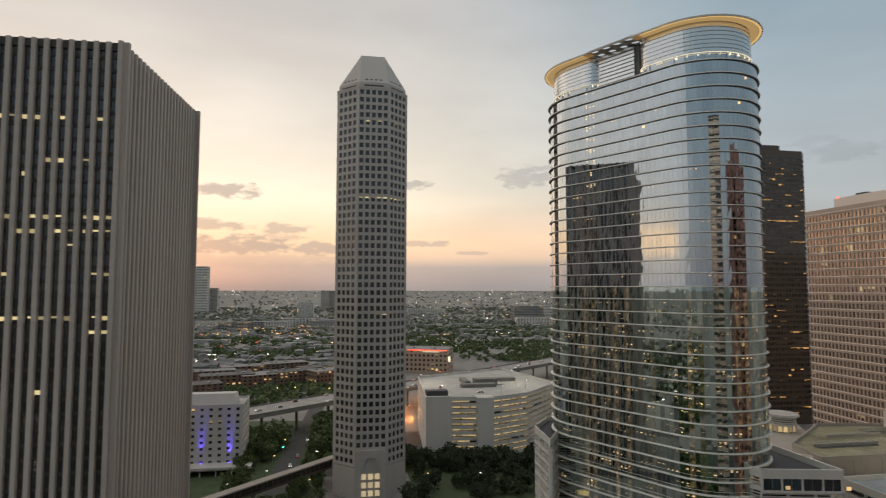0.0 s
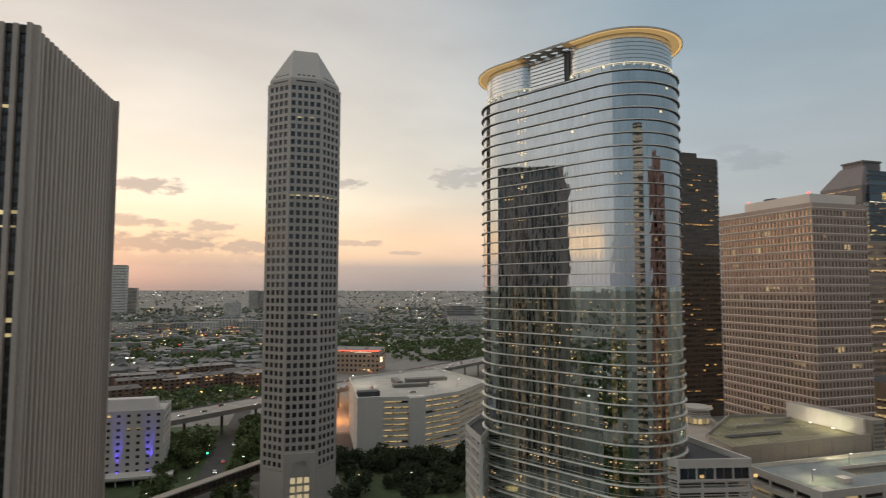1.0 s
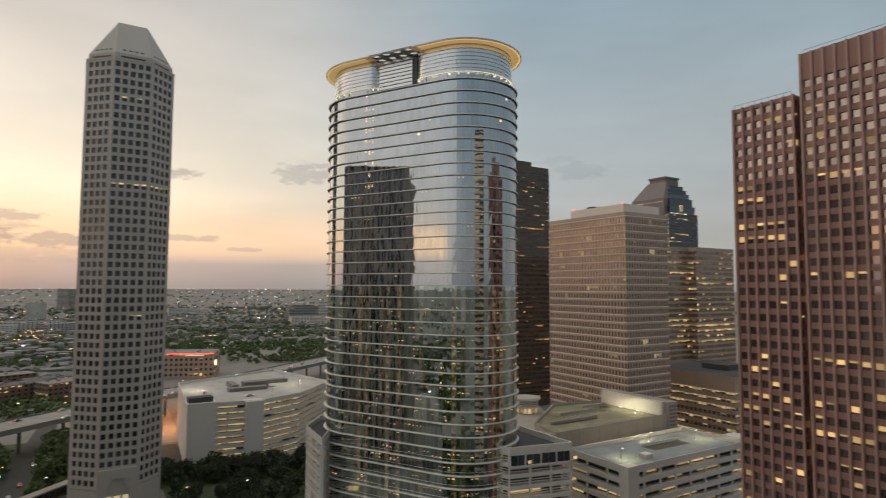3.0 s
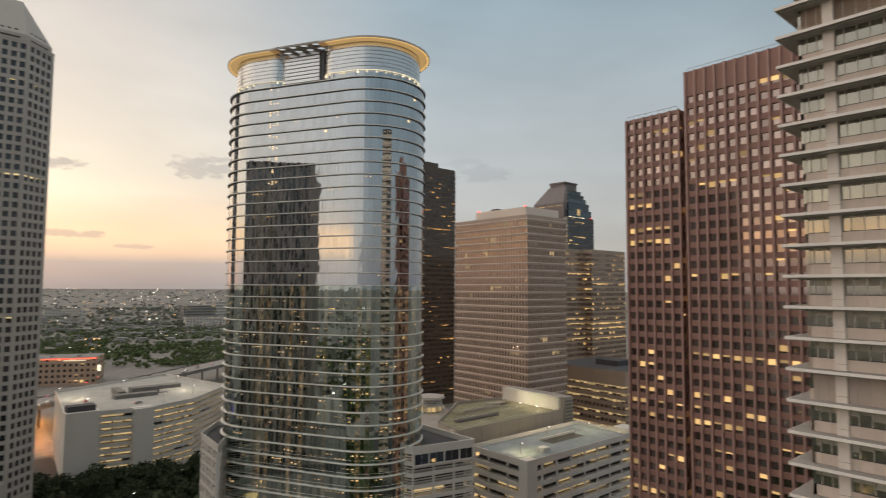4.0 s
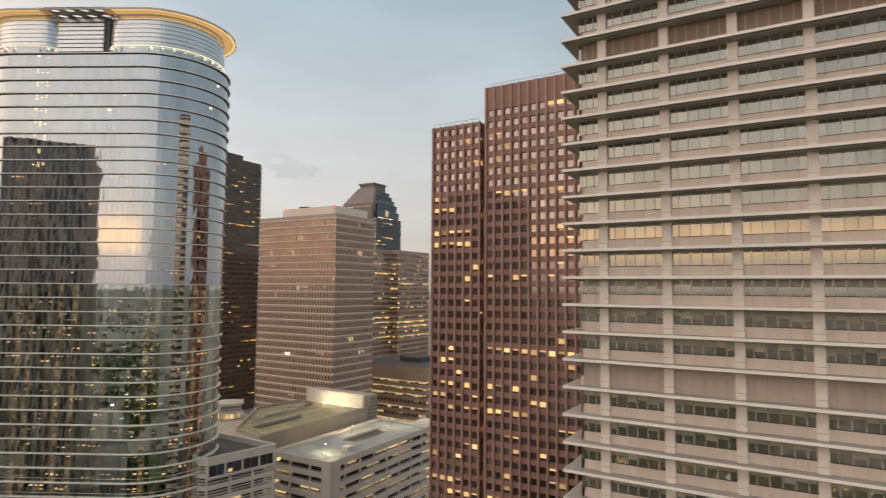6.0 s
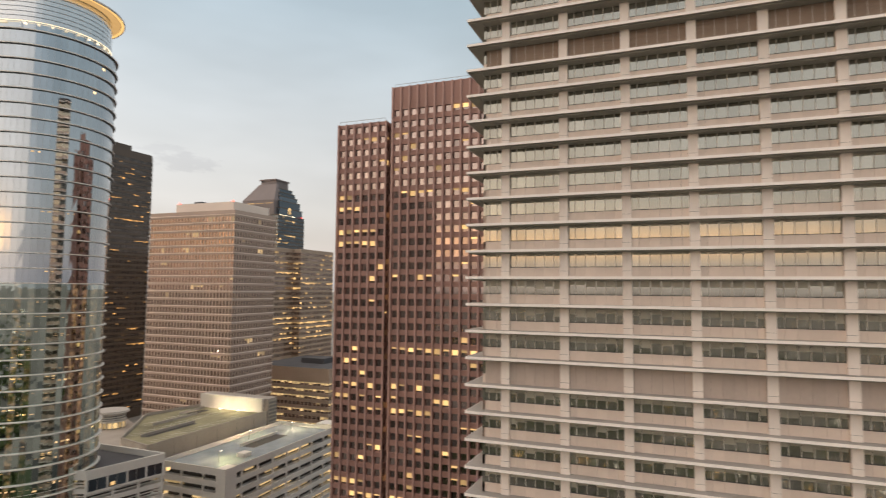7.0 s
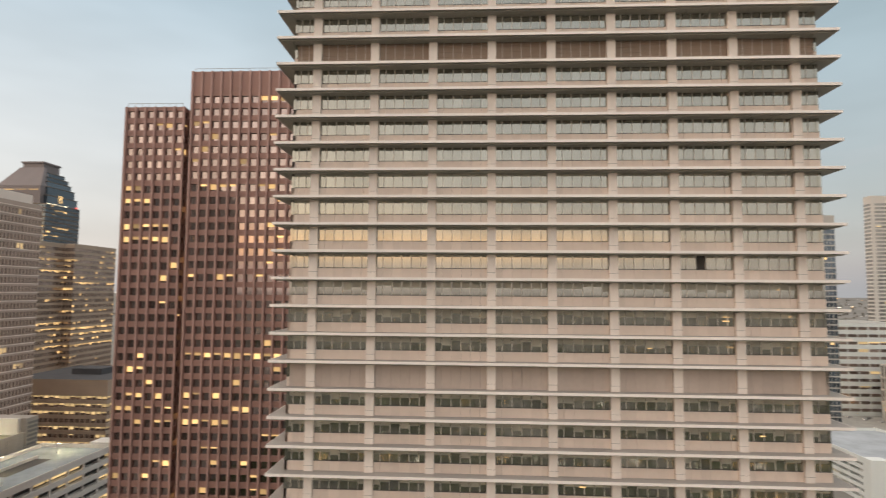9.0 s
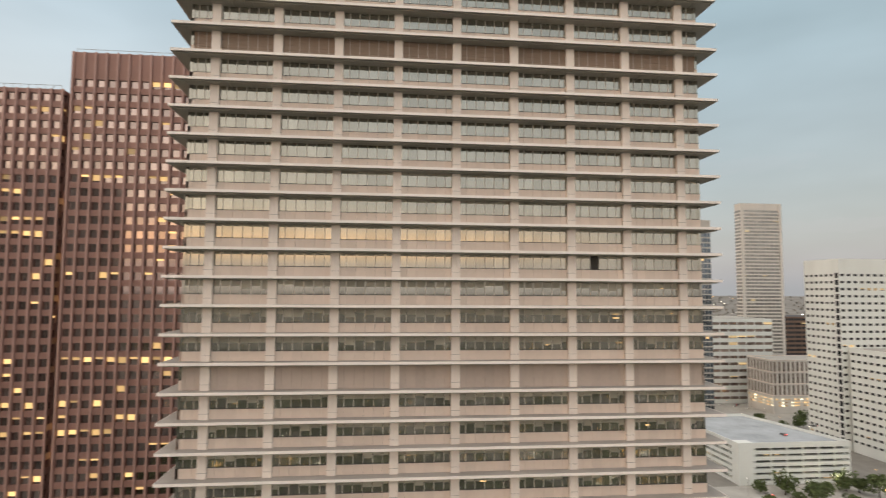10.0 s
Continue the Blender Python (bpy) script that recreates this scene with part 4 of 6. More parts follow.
def slab_tower(name, label, outline, z1, floors, pitch, pier, sill, depth, wall, glass, lit, share, seed, head=0.0, parts=0, front=(), lit_cut=1.0, roof=DARK_ROOF, rib=0.0, ledge=None, z0=0.0, lit_rows=(), foot=0.0, row_share=0.15, rib_mat=None, plans=None):
    """A tower whose sides are piers, spandrels and recessed windows; rib: how far piers stand out; ledge: a line under each floor."""
    cx, cy = sum(p[0] for p in outline) / len(outline), sum(p[1] for p in outline) / len(outline)
    t = base(name, cx, cy, label=label, category="office tower")
    rng = random.Random(seed)
    core = Bin()
    core.prism(shrink(outline, depth - 0.02), 0, z1 - 0.6)
    put("core", core, glass, t)
    rb = Bin()
    rb.prism(shrink(outline, 0.4), z1 - 0.55, z1 - 0.4)
    put("roof", rb, roof, t)
    ch = (z1 - z0 - head - foot) / floors
    for k in range(len(outline)):
        a, b = outline[k], outline[(k + 1) % len(outline)]
        w = math.hypot(b[0] - a[0], b[1] - a[1])
        cols = max(1, round(w / pitch))
        vis = k in front
        grid_facade(t, a, b, z0, z1, cols, floors, pier, sill, depth, wall, glass, lit, share, rng, parts if vis else 0, 0, head, lit_cut, lit_rows, foot, row_share, plans.get(k) if plans else None)
        if rib and vis:
            M, w = face_frame(a, b)
            for c in range(cols + 1):
                x = c * w / cols
                q = [(x - pier * 0.46, 0.0), (x - pier * 0.36, -rib), (x + pier * 0.36, -rib), (x + pier * 0.46, 0.0)]
                fb = Bin()
                fb.prism(q, z0, z1, M)
                put("rib", fb, rib_mat or wall, t)
    if ledge:
        for r in range(floors + 1):
            z = z0 + foot + r * ch
            b = Bin()
            b.ring(shrink(outline, -0.25), shrink(outline, 0.2), z + sill - 0.42, z + sill - 0.02)
            put("ledge", b, ledge, t)
    return t


def roof_box(t, name, mat, x0, x1, y0, y1, z0, z1):
    return piece(name, mat, t, Matrix(), x0, x1, y0, y1, z0, z1)


# red granite tower and its lower wing, with a dark slot between them
# floors counted from the top, and the windows alight on them
RED_LIGHTS = {0: (7, 8, 9), 1: (99,), 2: (0, 1), 3: (2, 8), 4: (1,), 5: (0, 5), 6: (99,), 7: (1, 2, 3, 4, 7, 8), 8: (9,), 9: (99,), 10: (8, 9, 10, 11), 11: (9,), 12: (9,), 13: (8,), 14: (0, 3, 4, 7), 15: (99,), 16: (99,), 17: (99,), 18: (99,), 19: (8,), 20: (0, 1, 2, 3, 4, 5, 6, 7, 8, 9), 21: (9,), 22: (5,), 23: (0, 1, 3), 24: (0, 5, 6), 25: (0, 1, 2, 3, 4), 26: (8, 9), 27: (2, 3), 28: (3, 6), 30: (2, 7, 8), 32: (0, 1, 4), 33: (3, 5, 6, 7)}
# floors 9 and 10 glow for the sunset reflected in their panes
WING_LIGHTS = {0: (99,), 1: (3, 4), 2: (99,), 3: (5,), 4: (99,), 5: (99,), 6: (0, 1), 7: (0, 1, 2), 8: (99,), 9: (0, 1, 2, 3, 4), 10: (0, 1, 2, 3, 4), 11: (99,), 12: (5,), 13: (4,), 14: (99,), 15: (4,), 16: (99,), 17: (99,), 18: (99,), 19: (2,), 20: (1, 2), 21: (3,), 22: (1, 2, 4), 23: (0, 1, 3, 5), 24: (2, 4, 5), 27: (4, 5), 28: (0, 3), 30: (0, 1, 2, 3), 31: (2, 3, 4, 5), 33: (0, 1, 4)}
red = slab_tower("red_granite_tower", "dark red granite office tower with vertical ribs and some lit windows", rect(162, 205, 38.9, 81.1), 163.6, 40, 2.81, 0.74, 1.6, 0.55, RED_STONE, ROSE_GLASS, LIT, 0.045, 11, 7.2, 220, front=(3,), rib=0.55, foot=10.6, lit_cut=0.75, rib_mat=RED_RIB, plans={3: RED_LIGHTS}, row_share=0.06)
wing = slab_tower("red_granite_wing", "lower wing of the red granite tower with lit upper floors", rect(162.6, 205, 83.6, 100.7), 153.5, 38, 2.85, 0.74, 1.6, 0.55, RED_STONE, ROSE_GLASS, LIT, 0.05, 12, 1.1, 150, front=(3,), rib=0.55, foot=13.7, lit_cut=0.75, rib_mat=RED_RIB, plans={3: WING_LIGHTS}, row_share=0.06)
piece("slot_glazing", BRONZE_GLASS, wing, Matrix(), 166, 200, 81.1, 83.6, 0, 152)
for f in range(40):
    z = 12 + f * 3.65
    if z < 150:
        piece("slot_spandrel", RED_STONE, wing, Matrix(), 165.7, 166.2, 81.15, 83.55, z, z + 1.4)
lit_slots = random.Random(77)
for f in range(36):
    if lit_slots.random() < 0.28:
        z = 13.5 + f * 3.65
        piece("lit_window", LIT, wing, Matrix(), 165.6, 165.68, 81.3, 83.4, z, z + 1.9)
for thing, (ya, yb), z in ((red, (39.5, 80.6), 163.6), (wing, (84, 100.2), 153.5)):
    piece("roof_rail", STEEL, thing, Matrix(), 162.4, 162.5, ya, yb, z + 0.95, z + 1.05)
    for k in range(9):
        y = ya + (yb - ya) * k / 8
        piece("rail_post", STEEL, thing, Matrix(), 162.4, 162.48, y - 0.04, y + 0.04, z - 0.2, z + 1.0)

# tan tower with pale ledges
tan = slab_tower("tan_tower", "tan precast office tower with pale ledges and rows of windows", rect(260, 296, 226.8, 289), 144.1, 31, 2.3, 0.8, 1.4, 0.45, TAN, TAN_PANE, LIT_DIM, 0.03, 21, 3.5, 60, front=(0, 3), ledge=PALE_LEDGE, foot=8.0, lit_rows=(28, 12, 10))
b = Bin()
b.prism(rect(261.5, 292, 229, 271), 143.7, 149.0)
put("penthouse", b, PALE_LEDGE, tan, "pale roof penthouse")
for p in ((262, 230), (262, 269)):
    piece("warning_light", LAMP_RED, tan, Matrix(), p[0], p[0] + 0.8, p[1], p[1] + 0.8, 149.0, 149.9)
piece("roof_unit", DARK_ROOF, tan, Matrix(), 264, 267, 254, 260, 149.0, 150.3)

dark = slab_tower("dark_tower", "black-brown glass tower with scattered lit floors", [(300, 394), (353, 394), (360.5, 401), (360.5, 445), (300, 445)], 207, 49, 2.6, 0.35, 1.7, 0.25, BLACK_CLAD, BRONZE_GLASS, LIT_AMBER, 0.12, 22, 6, 60, front=(0,), lit_cut=0.5, lit_rows=(5, 12, 30, 36, 40), foot=5, row_share=0.25)
b = Bin()
b.prism([(300, 399), (338, 399), (338, 440), (300, 440)], 206, 212)
put("penthouse", b, BLACK_CLAD, dark)

brown = slab_tower("brown_tower", "brown glass office tower with many lit windows", [(355, 283), (393, 283), (393, 276), (440, 276), (440, 330), (355, 330)], 132, 33, 2.4, 0.3, 1.6, 0.3, BROWN, TAN_GLASS, LIT, 0.24, 23, 3, 60, front=(0, 2), lit_cut=0.7)
block = slab_tower("brown_block", "low brown office block with lit windows", rect(322, 385, 203, 264), 50.5, 9, 3.0, 0.5, 2.1, 0.4, BROWN, TAN_GLASS, LIT_DIM, 0.42, 24, 9.0, 60, front=(0, 3), lit_cut=0.8, foot=4, row_share=0.5)
roof_box(block, "roof_unit", DARK_ROOF, 345, 360, 222, 240, 50.0, 53.5)
roof_box(block, "roof_unit", STEEL, 362, 368, 212, 218, 50.0, 52.5)
piece("roof_lamp", LAMP_WHITE, block, Matrix(), 355, 356.4, 214, 215.4, 52.4, 53.2)


def build_stepped_tower():
    """Blue glass tower whose top steps in, with a pale stone front at the summit."""
    cx, cy = 593.8, 458.0
    t = slab_tower("stepped_glass_tower", "dark blue glass tower with a stepped top and stone cap", rect(cx - 26, cx + 26, cy - 26, cy + 26), 187, 42, 2.9, 0.25, 1.3, 0.25, BLACK_CLAD, BLUE_GLASS, LIT, 0.08, 25, 1.0, 40, front=(0, 3), lit_cut=0.6, lit_rows=(40, 34, 36))
    for h, za, zb in ((24, 187, 196), (22, 196, 205), (19.5, 205, 211), (17.5, 211, 216), (15, 216, 221)):
        b = Bin()
        b.prism(rect(cx - h + 3, cx + h, cy - h, cy + h), za, zb)
        put("glass_tier", b, BLUE_GLASS, t)
        b = Bin()
        b.ring(rect(cx - h + 2.8, cx + h + 0.2, cy - h - 0.2, cy + h + 0.2), rect(cx - h + 4, cx + h - 1, cy - h + 1, cy + h - 1), zb - 0.6, zb + 0.3)
        put("tier_coping", b, BLACK_CLAD, t)
    b = Bin()
    b.prism(rect(cx - 12, cx + 12, cy - 11, cy + 11), 221, 230.5)
    put("cap", b, SUMMIT_STONE, t, "grey stone cap")
    b = Bin()
    b.prism(rect(cx - 13.2, cx + 13.2, cy - 12.2, cy + 12.2), 230.5, 232.2)
    put("cap_cornice", b, SUMMIT_STONE, t)
    b = Bin()
    b.prism(rect(cx - 26.2, cx - 15, cy - 20, cy + 26), 187, 205)
    put("stone_front", b, SUMMIT_STONE, t, "grey stone shoulder")
    b = Bin()
    low, high = rect(cx - 26.2, cx - 12, cy - 20, cy + 26), rect(cx - 13, cx - 10, cy - 13, cy + 13)
    b.faces([(x, y, 205) for x, y in low] + [(x, y, 226) for x, y in high], [(0, 1, 5, 4), (1, 2, 6, 5), (2, 3, 7, 6), (3, 0, 4, 7), (4, 5, 6, 7)])
    put("stone_slope", b, SUMMIT_STONE, t, "sloping grey stone shoulder")
    for k in range(6):
        piece("lit_window", LIT, t, Matrix(), cx - 5, cx + 1, cy - 24.3, cy - 24.1, 189.5 + k * 1.4, 190.3 + k * 1.4)
    for k in range(3):
        piece("lit_window", LIT, t, Matrix(), cx - 26.6, cx - 26.45, cy - 18 + k * 13, cy - 8 + k * 13, 200.5, 201.2)

    for k in range(4):
        piece("ledge_light", LIT_WHITE, t, Matrix(), cx - 24 + k * 8, cx - 18 + k * 8, cy - 26.4, cy - 26.2, 186.6, 187.3)
    for x, y in ((cx - 26.5, cy + 22), (cx + 20, cy - 26.5)):
        piece("warning_light", LAMP_RED, t, Matrix(), x - 0.7, x + 0.7, y - 0.7, y + 0.7, 187.2, 188.4)


build_stepped_tower()

# ---- low buildings between the towers ----


def lamp_post(x, y, z, h=6.0, mat=LAMP_WHITE, arms=1, group="deck lamps", label="tall steel lamp post with a bright lamp head"):
    t = base("lamp_post", x, y, z, label=label, category="lamp post", group=group)
    b = Bin()
    r, k_ = (0.09, 1.0) if h < 20 else (0.4, 3.0)
    b.prism([(x + r * math.cos(a * math.tau / 8), y + r * math.sin(a * math.tau / 8)) for a in range(8)], z, z + h)
    put("pole", b, STEEL, t)
    for k in range(arms):
        a = k * math.tau / max(arms, 1)
        M = Matrix.Translation((x, y, z + h)) @ Matrix.Rotation(a, 4, "Z") @ Matrix.Scale(k_, 4)
        b = Bin()
        b.box(M, 0, 0.9, -0.05, 0.05, -0.1, 0.0)
        arm = put("arm", b, STEEL, t)
        piece("lamp_head", mat, arm, M, 0.5, 1.2, -0.2, 0.2, -0.24, -0.10)
    return t


deck_b = base("deck_building", 208, 205, label="long aged concrete building with a mossy parking roof", category="parking building")
outline = [(171.5, 187.5), (242, 187.5), (242, 229.5), (213, 235), (176, 207)]
b = Bin()
b.prism(outline, 0, 39.6)
put("body", b, OLD_CONCRETE, deck_b, "stained concrete walls")
b = Bin()
b.prism(shrink(outline, 0.6), 39.6, 39.85)
put("roof_deck", b, DECK_GREEN, deck_b, "mossy stained roof deck")
b = Bin()
b.ring(outline, shrink(outline, 0.5), 39.61, 41.1)
put("parapet", b, OLD_CONCRETE, deck_b)
b = Bin()
b.prism(rect(241.2, 242.6, 190, 228.6), 39.5, 46.6)
put("screen_wall", b, WHITE, deck_b, "tall pale screen wall lit by a lamp")
b = Bin()
b.prism(rect(242.7, 249.5, 187.4, 229), 0, 46.5)
put("end_block", b, OLD_CONCRETE, deck_b, "plain concrete end block")
for k in range(9):
    piece("wall_louvre", BARRIER, deck_b, Matrix(), 243.4, 249.0, 187.2, 187.4, 30 + k * 1.75, 30.9 + k * 1.75)
for y, xa, n in ((192.5, 180, 20), (207.5, 184, 19), (219.0, 199, 13)):
    for k in range(n):
        piece("bay_line", PAINT_WHITE, deck_b, Matrix(), xa + k * 2.7, xa + 0.2 + k * 2.7, y, y + 4.6, 39.85, 39.87)
piece("ramp_wall", OLD_CONCRETE, deck_b, Matrix(), 183, 212, 203.6, 204.1, 39.8, 41.0)
piece("ramp_wall", OLD_CONCRETE, deck_b, Matrix(), 200, 226, 215.6, 216.1, 39.8, 41.0)
piece("ramp_wall", OLD_CONCRETE, deck_b, Matrix(), 222, 238, 222.6, 223.1, 39.8, 41.2)
# flat dark sheets on the deck stand for the shaded ramp openings
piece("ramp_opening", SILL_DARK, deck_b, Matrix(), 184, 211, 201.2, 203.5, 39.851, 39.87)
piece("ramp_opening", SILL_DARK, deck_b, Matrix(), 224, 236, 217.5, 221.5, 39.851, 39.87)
for y in (200, 211):
    piece("wall_lamp", LAMP_WHITE, deck_b, Matrix(), 236.4, 236.9, y, y + 0.7, 40.9, 41.2)
    piece("wall_lamp_post", STEEL, deck_b, Matrix(), 236.55, 236.7, y + 0.25, y + 0.4, 39.85, 40.9)
for k in range(6):
    piece("joint", BARRIER, deck_b, Matrix(), 172.5 + k * 12.0, 172.7 + k * 12.0, 187.46, 187.5, 0, 39.6)

pavilion = base("round_pavilion", 209, 252, label="round pale pavilion with louvred rings over a lit glass base", category="pavilion")
circle = lambda r: [(209 + r * math.cos(a * math.tau / 32), 252 + r * math.sin(a * math.tau / 32)) for a in range(32)]
for k in range(4):
    b = Bin()
    r1 = 6.3 if k < 3 else 7.6
    b.ring(circle(r1), circle(r1 - 0.6), 38.2 + k * 1.0, 38.8 + k * 1.0)
    put("ring", b, WHITE, pavilion)
b = Bin()
b.prism(circle(5.6), 33.9, 42.1)
put("drum", b, BLUE_GLASS, pavilion)
b = Bin()
b.ring(circle(6.6), circle(5.7), 37.2, 38.0)
put("balcony", b, WHITE, pavilion)
for k in range(16):
    a = k * math.tau / 16
    M = Matrix.Translation((209, 252, 0)) @ Matrix.Rotation(a, 4, "Z")
    piece("lit_glazing", LIT_DIM, pavilion, M, 5.62, 5.72, -0.85, 0.85, 34.4, 36.9)
    piece("column", WHITE, pavilion, M, 5.6, 6.1, 0.95, 1.25, 34, 37.2)
b = Bin()
b.prism([(158, 206), (175.4, 208.2), (212.4, 236.2), (226, 262), (196, 272)], 0, 34)
put("terrace", b, OLD_CONCRETE, pavilion, "paved terrace under the pavilion")
b = Bin()
b.prism(circle(7.3), 41.8, 42.2)
put("lid", b, ROOF_STONE, pavilion)

g = garage("parking_garage", "white concrete parking garage with lamps on its top deck", rect(167.5, 238, 146.5, 176.5), 37, 9, 1.9, WHITE, DECK_BLUE, 0.5, 41, 1.6, 9.0)
piece("stair_tower", WHITE, g, Matrix(), 238.02, 246, 146, 156.5, 0, 38.6)
piece("corner_pier", WHITE, g, Matrix(), 167.3, 173, 146.3, 150.5, 0, 37.95)
# dark sheet on the deck in place of a shaded ramp opening
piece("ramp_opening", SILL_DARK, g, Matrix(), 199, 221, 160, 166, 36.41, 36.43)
piece("ramp_wall", WHITE, g, Matrix(), 198, 222, 166, 166.4, 36.4, 37.5)
piece("ramp_wall", WHITE, g, Matrix(), 186, 190, 154, 157.5, 36.4, 37.9)
for x, y in ((178, 159), (208, 170), (228, 163)):
    lamp_post(x, y, 36.4, 4.0)
for x, y in ((178, 159), (208, 170), (228, 163)):
    spot = new("deck_lamp_light", bpy.data.lights.new("deck_lamp_light", "POINT"))
    spot.data.energy, spot.data.color, spot.data.shadow_soft_size = 2200, (1.0, 0.83, 0.45), 0.3
    spot.location = (x + 0.9, y, 40.0)
wall_light = new("wall_lamp_light", bpy.data.lights.new("wall_lamp_light", "POINT"))
wall_light.data.energy, wall_light.data.color, wall_light.data.shadow_soft_size = 1500, (1.0, 0.9, 0.6), 0.4
wall_light.location = (236.6, 211.4, 41.4)

more_wash = new("wall_lamp_light", wall_light.data)
more_wash.location = (236.6, 200.4, 41.4)
for x, y in ((174.2, 205.6), (173.0, 199.5), (171.6, 193.0)):
    piece("edge_lamp", LAMP_WHITE, deck_b, Matrix(), x, x + 0.8, y, y + 3.0, 37.6, 38.0)

# ---- garage behind the trees ----
g2 = garage("parking_garage", "large white parking garage with a pale top deck", [(54, 356), (94, 350), (120, 361), (152, 396), (135, 475), (61, 440)], 35, 10, 1.75, WHITE, DECK, 0.95, 42, 1.5, 8.0)
piece("stair_tower", WHITE, g2, Matrix(), 53.6, 69, 351.6, 362, 0, 36.6)
piece("stair_roof", DARK_ROOF, g2, Matrix(), 54.6, 67.5, 354, 361, 36.6, 39.4)
piece("stair_tower", WHITE, g2, Matrix(), 84.5, 94.6, 348.6, 357, 0, 35.6)
for x0, x1, y0, y1, h in ((84, 108, 392, 398, 2.2), (88, 92, 400, 420, 3.0), (96, 112, 404, 412, 3.6), (112, 128, 414, 420, 2.4)):
    piece("roof_unit", BARRIER, g2, Matrix(), x0, x1, y0, y1, 34.4, 34.4 + h)
# dark sheet on the deck in place of a shaded ramp opening
piece("ramp_opening", SILL_DARK, g2, Matrix(), 86, 116, 398.5, 403.5, 34.42, 34.44)
for x, y in ((66, 372), (60, 420), (104, 366), (126, 384), (96, 430), (130, 430)):
    lamp_post(x, y, 34.4, 5.5)

for x, y in ((66, 410), (126, 400)):
    spot = new("deck_lamp_light", bpy.data.lights.new("deck_lamp_light", "POINT"))
    spot.data.energy, spot.data.color, spot.data.shadow_soft_size = 3500, (1.0, 0.88, 0.62), 0.3
    spot.location = (x + 0.9, y, 39.3)
strip("pavement", [(52, 425), (60, 600)], 20, 0.09, WORN_ROAD, "worn street under amber lamps", "pavement")

# ---- hotel with blue uplights ----


def build_hotel():
    x0, x1, y0, y1, z1 = -98.0, -50.0, 350.0, 376.0, 35.3
    t = base("hotel", -70, 350, label="pale grey hotel with rows of small windows and blue uplights", category="hotel")
    core = Bin()
    core.prism(rect(x0 + 0.3, x1 - 0.3, y0 + 0.3, y1 - 0.3), 0, z1 - 0.5)
    put("core", core, DARK_GLASS, t)
    rng = random.Random(61)
    c = rect(x0, x1, y0, y1)
    for k in range(4):
        w = 48 if k % 2 == 0 else 26
        grid_facade(t, c[k], c[(k + 1) % 4], 0, z1, 10 if w == 48 else 5, 9, 2.9, 2.1, 0.3, HOTEL_WALL, DARK_GLASS, LIT, 0.10, rng, 60 if k == 0 else 0, 0.3, 0.9, 1.0, (), 2.3)
    b = Bin()
    b.ring(c, shrink(c, 0.4), z1, z1 + 1.0)
    put("parapet", b, HOTEL_WALL, t)
    b = Bin()
    b.prism(shrink(c, 0.5), z1 - 0.4, z1 - 0.1)
    put("roof", b, DECK, t)
    b = Bin()
    b.faces([(-92, 353, z1), (-54, 353, z1), (-54, 365, z1), (-92, 365, z1), (-92, 356, z1 + 6), (-56, 356, z1 + 6), (-55, 363, z1 + 6), (-92, 363, z1 + 6)], [(0, 1, 5, 4), (1, 2, 6, 5), (2, 3, 7, 6), (3, 0, 4, 7), (4, 5, 6, 7)])
    put("plant_screen", b, HOTEL_WALL, t, "pale rooftop plant screen")
    piece("canopy", WHITE, t, Matrix(), -96, -44, 340, 350, 3.6, 4.8)
    for k in range(7):
        piece("canopy_post", WHITE, t, Matrix(), -95 + k * 8.2, -94.5 + k * 8.2, 340.5, 341, 0, 3.6)
    for x in (-71.4, -56.6, -86.2):
        piece("uplight", LAMP_BLUE, t, Matrix(), x - 0.4, x + 0.4, 348.6, 349.2, 4.8, 5.2)
    return t


build_hotel()
for x in (-71.4, -56.6):
    up = new("blue_uplight", bpy.data.lights.new("blue_uplight", "SPOT"))
    up.data.energy, up.data.color, up.data.spot_size, up.data.spot_blend, up.data.shadow_soft_size = 52000, (0.10, 0.06, 1.0), radians(24), 0.9, 0.1
    up.matrix_world = look((x, 348.7, 5.4), (x, 350.1, 22))

DECK_PALE = material("pale_stained_deck", (0.35, 0.38, 0.405), 0.9, var=0.3, scale=0.25)

# ---- buildings beyond the sunshade tower ----
g3 = garage("parking_garage", "white parking garage with slotted walls and a pale roof deck", [(300, -254), (372, -239), (372, -190), (300, -190)], 21, 6, 1.8, WHITE_PAINT, DECK_PALE, 0.12, 43, 2.0, 9.0)
piece("stair_tower", WHITE_PAINT, g3, Matrix(), 299.6, 306, -198, -189.6, 0, 22.0)
whitet = slab_tower("white_tower", "white office tower with narrow dark slot windows", rect(358, 390, -352, -300), 124, 24, 4.6, 1.5, 3.1, 0.5, WHITE_PAINT, DARK_GLASS, LIT_DIM, 0.02, 31, 10, 100, front=(2, 3), foot=3, roof=DECK)
for k in range(24):
    piece("corner_window", DARK_GLASS, whitet, Matrix(), 358.6, 361.4, -299.98, -299.85, 5.0 + k * 4.625, 8.3 + k * 4.625)
whitel = slab_tower("white_wing", "lower white wing with narrow dark slot windows", rect(318, 356.5, -360, -304), 66, 13, 4.6, 1.3, 3.1, 0.5, WHITE_PAINT, DARK_GLASS, LIT_DIM, 0.015, 33, 3, 60, front=(2,), foot=3, roof=DECK)
bt = slab_tower("banded_tower", "pale banded glass tower with a plain stone top", [(632, -460.5), (672, -460.5), (672, -436), (644, -411), (632, -410.4)], 204, 50, 5.0, 0.12, 1.5, 0.25, WHITE, GREY_GLASS, LIT_PALE, 0.02, 32, 8, 40, front=(3, 4), row_share=0.05, lit_rows=(46, 48))
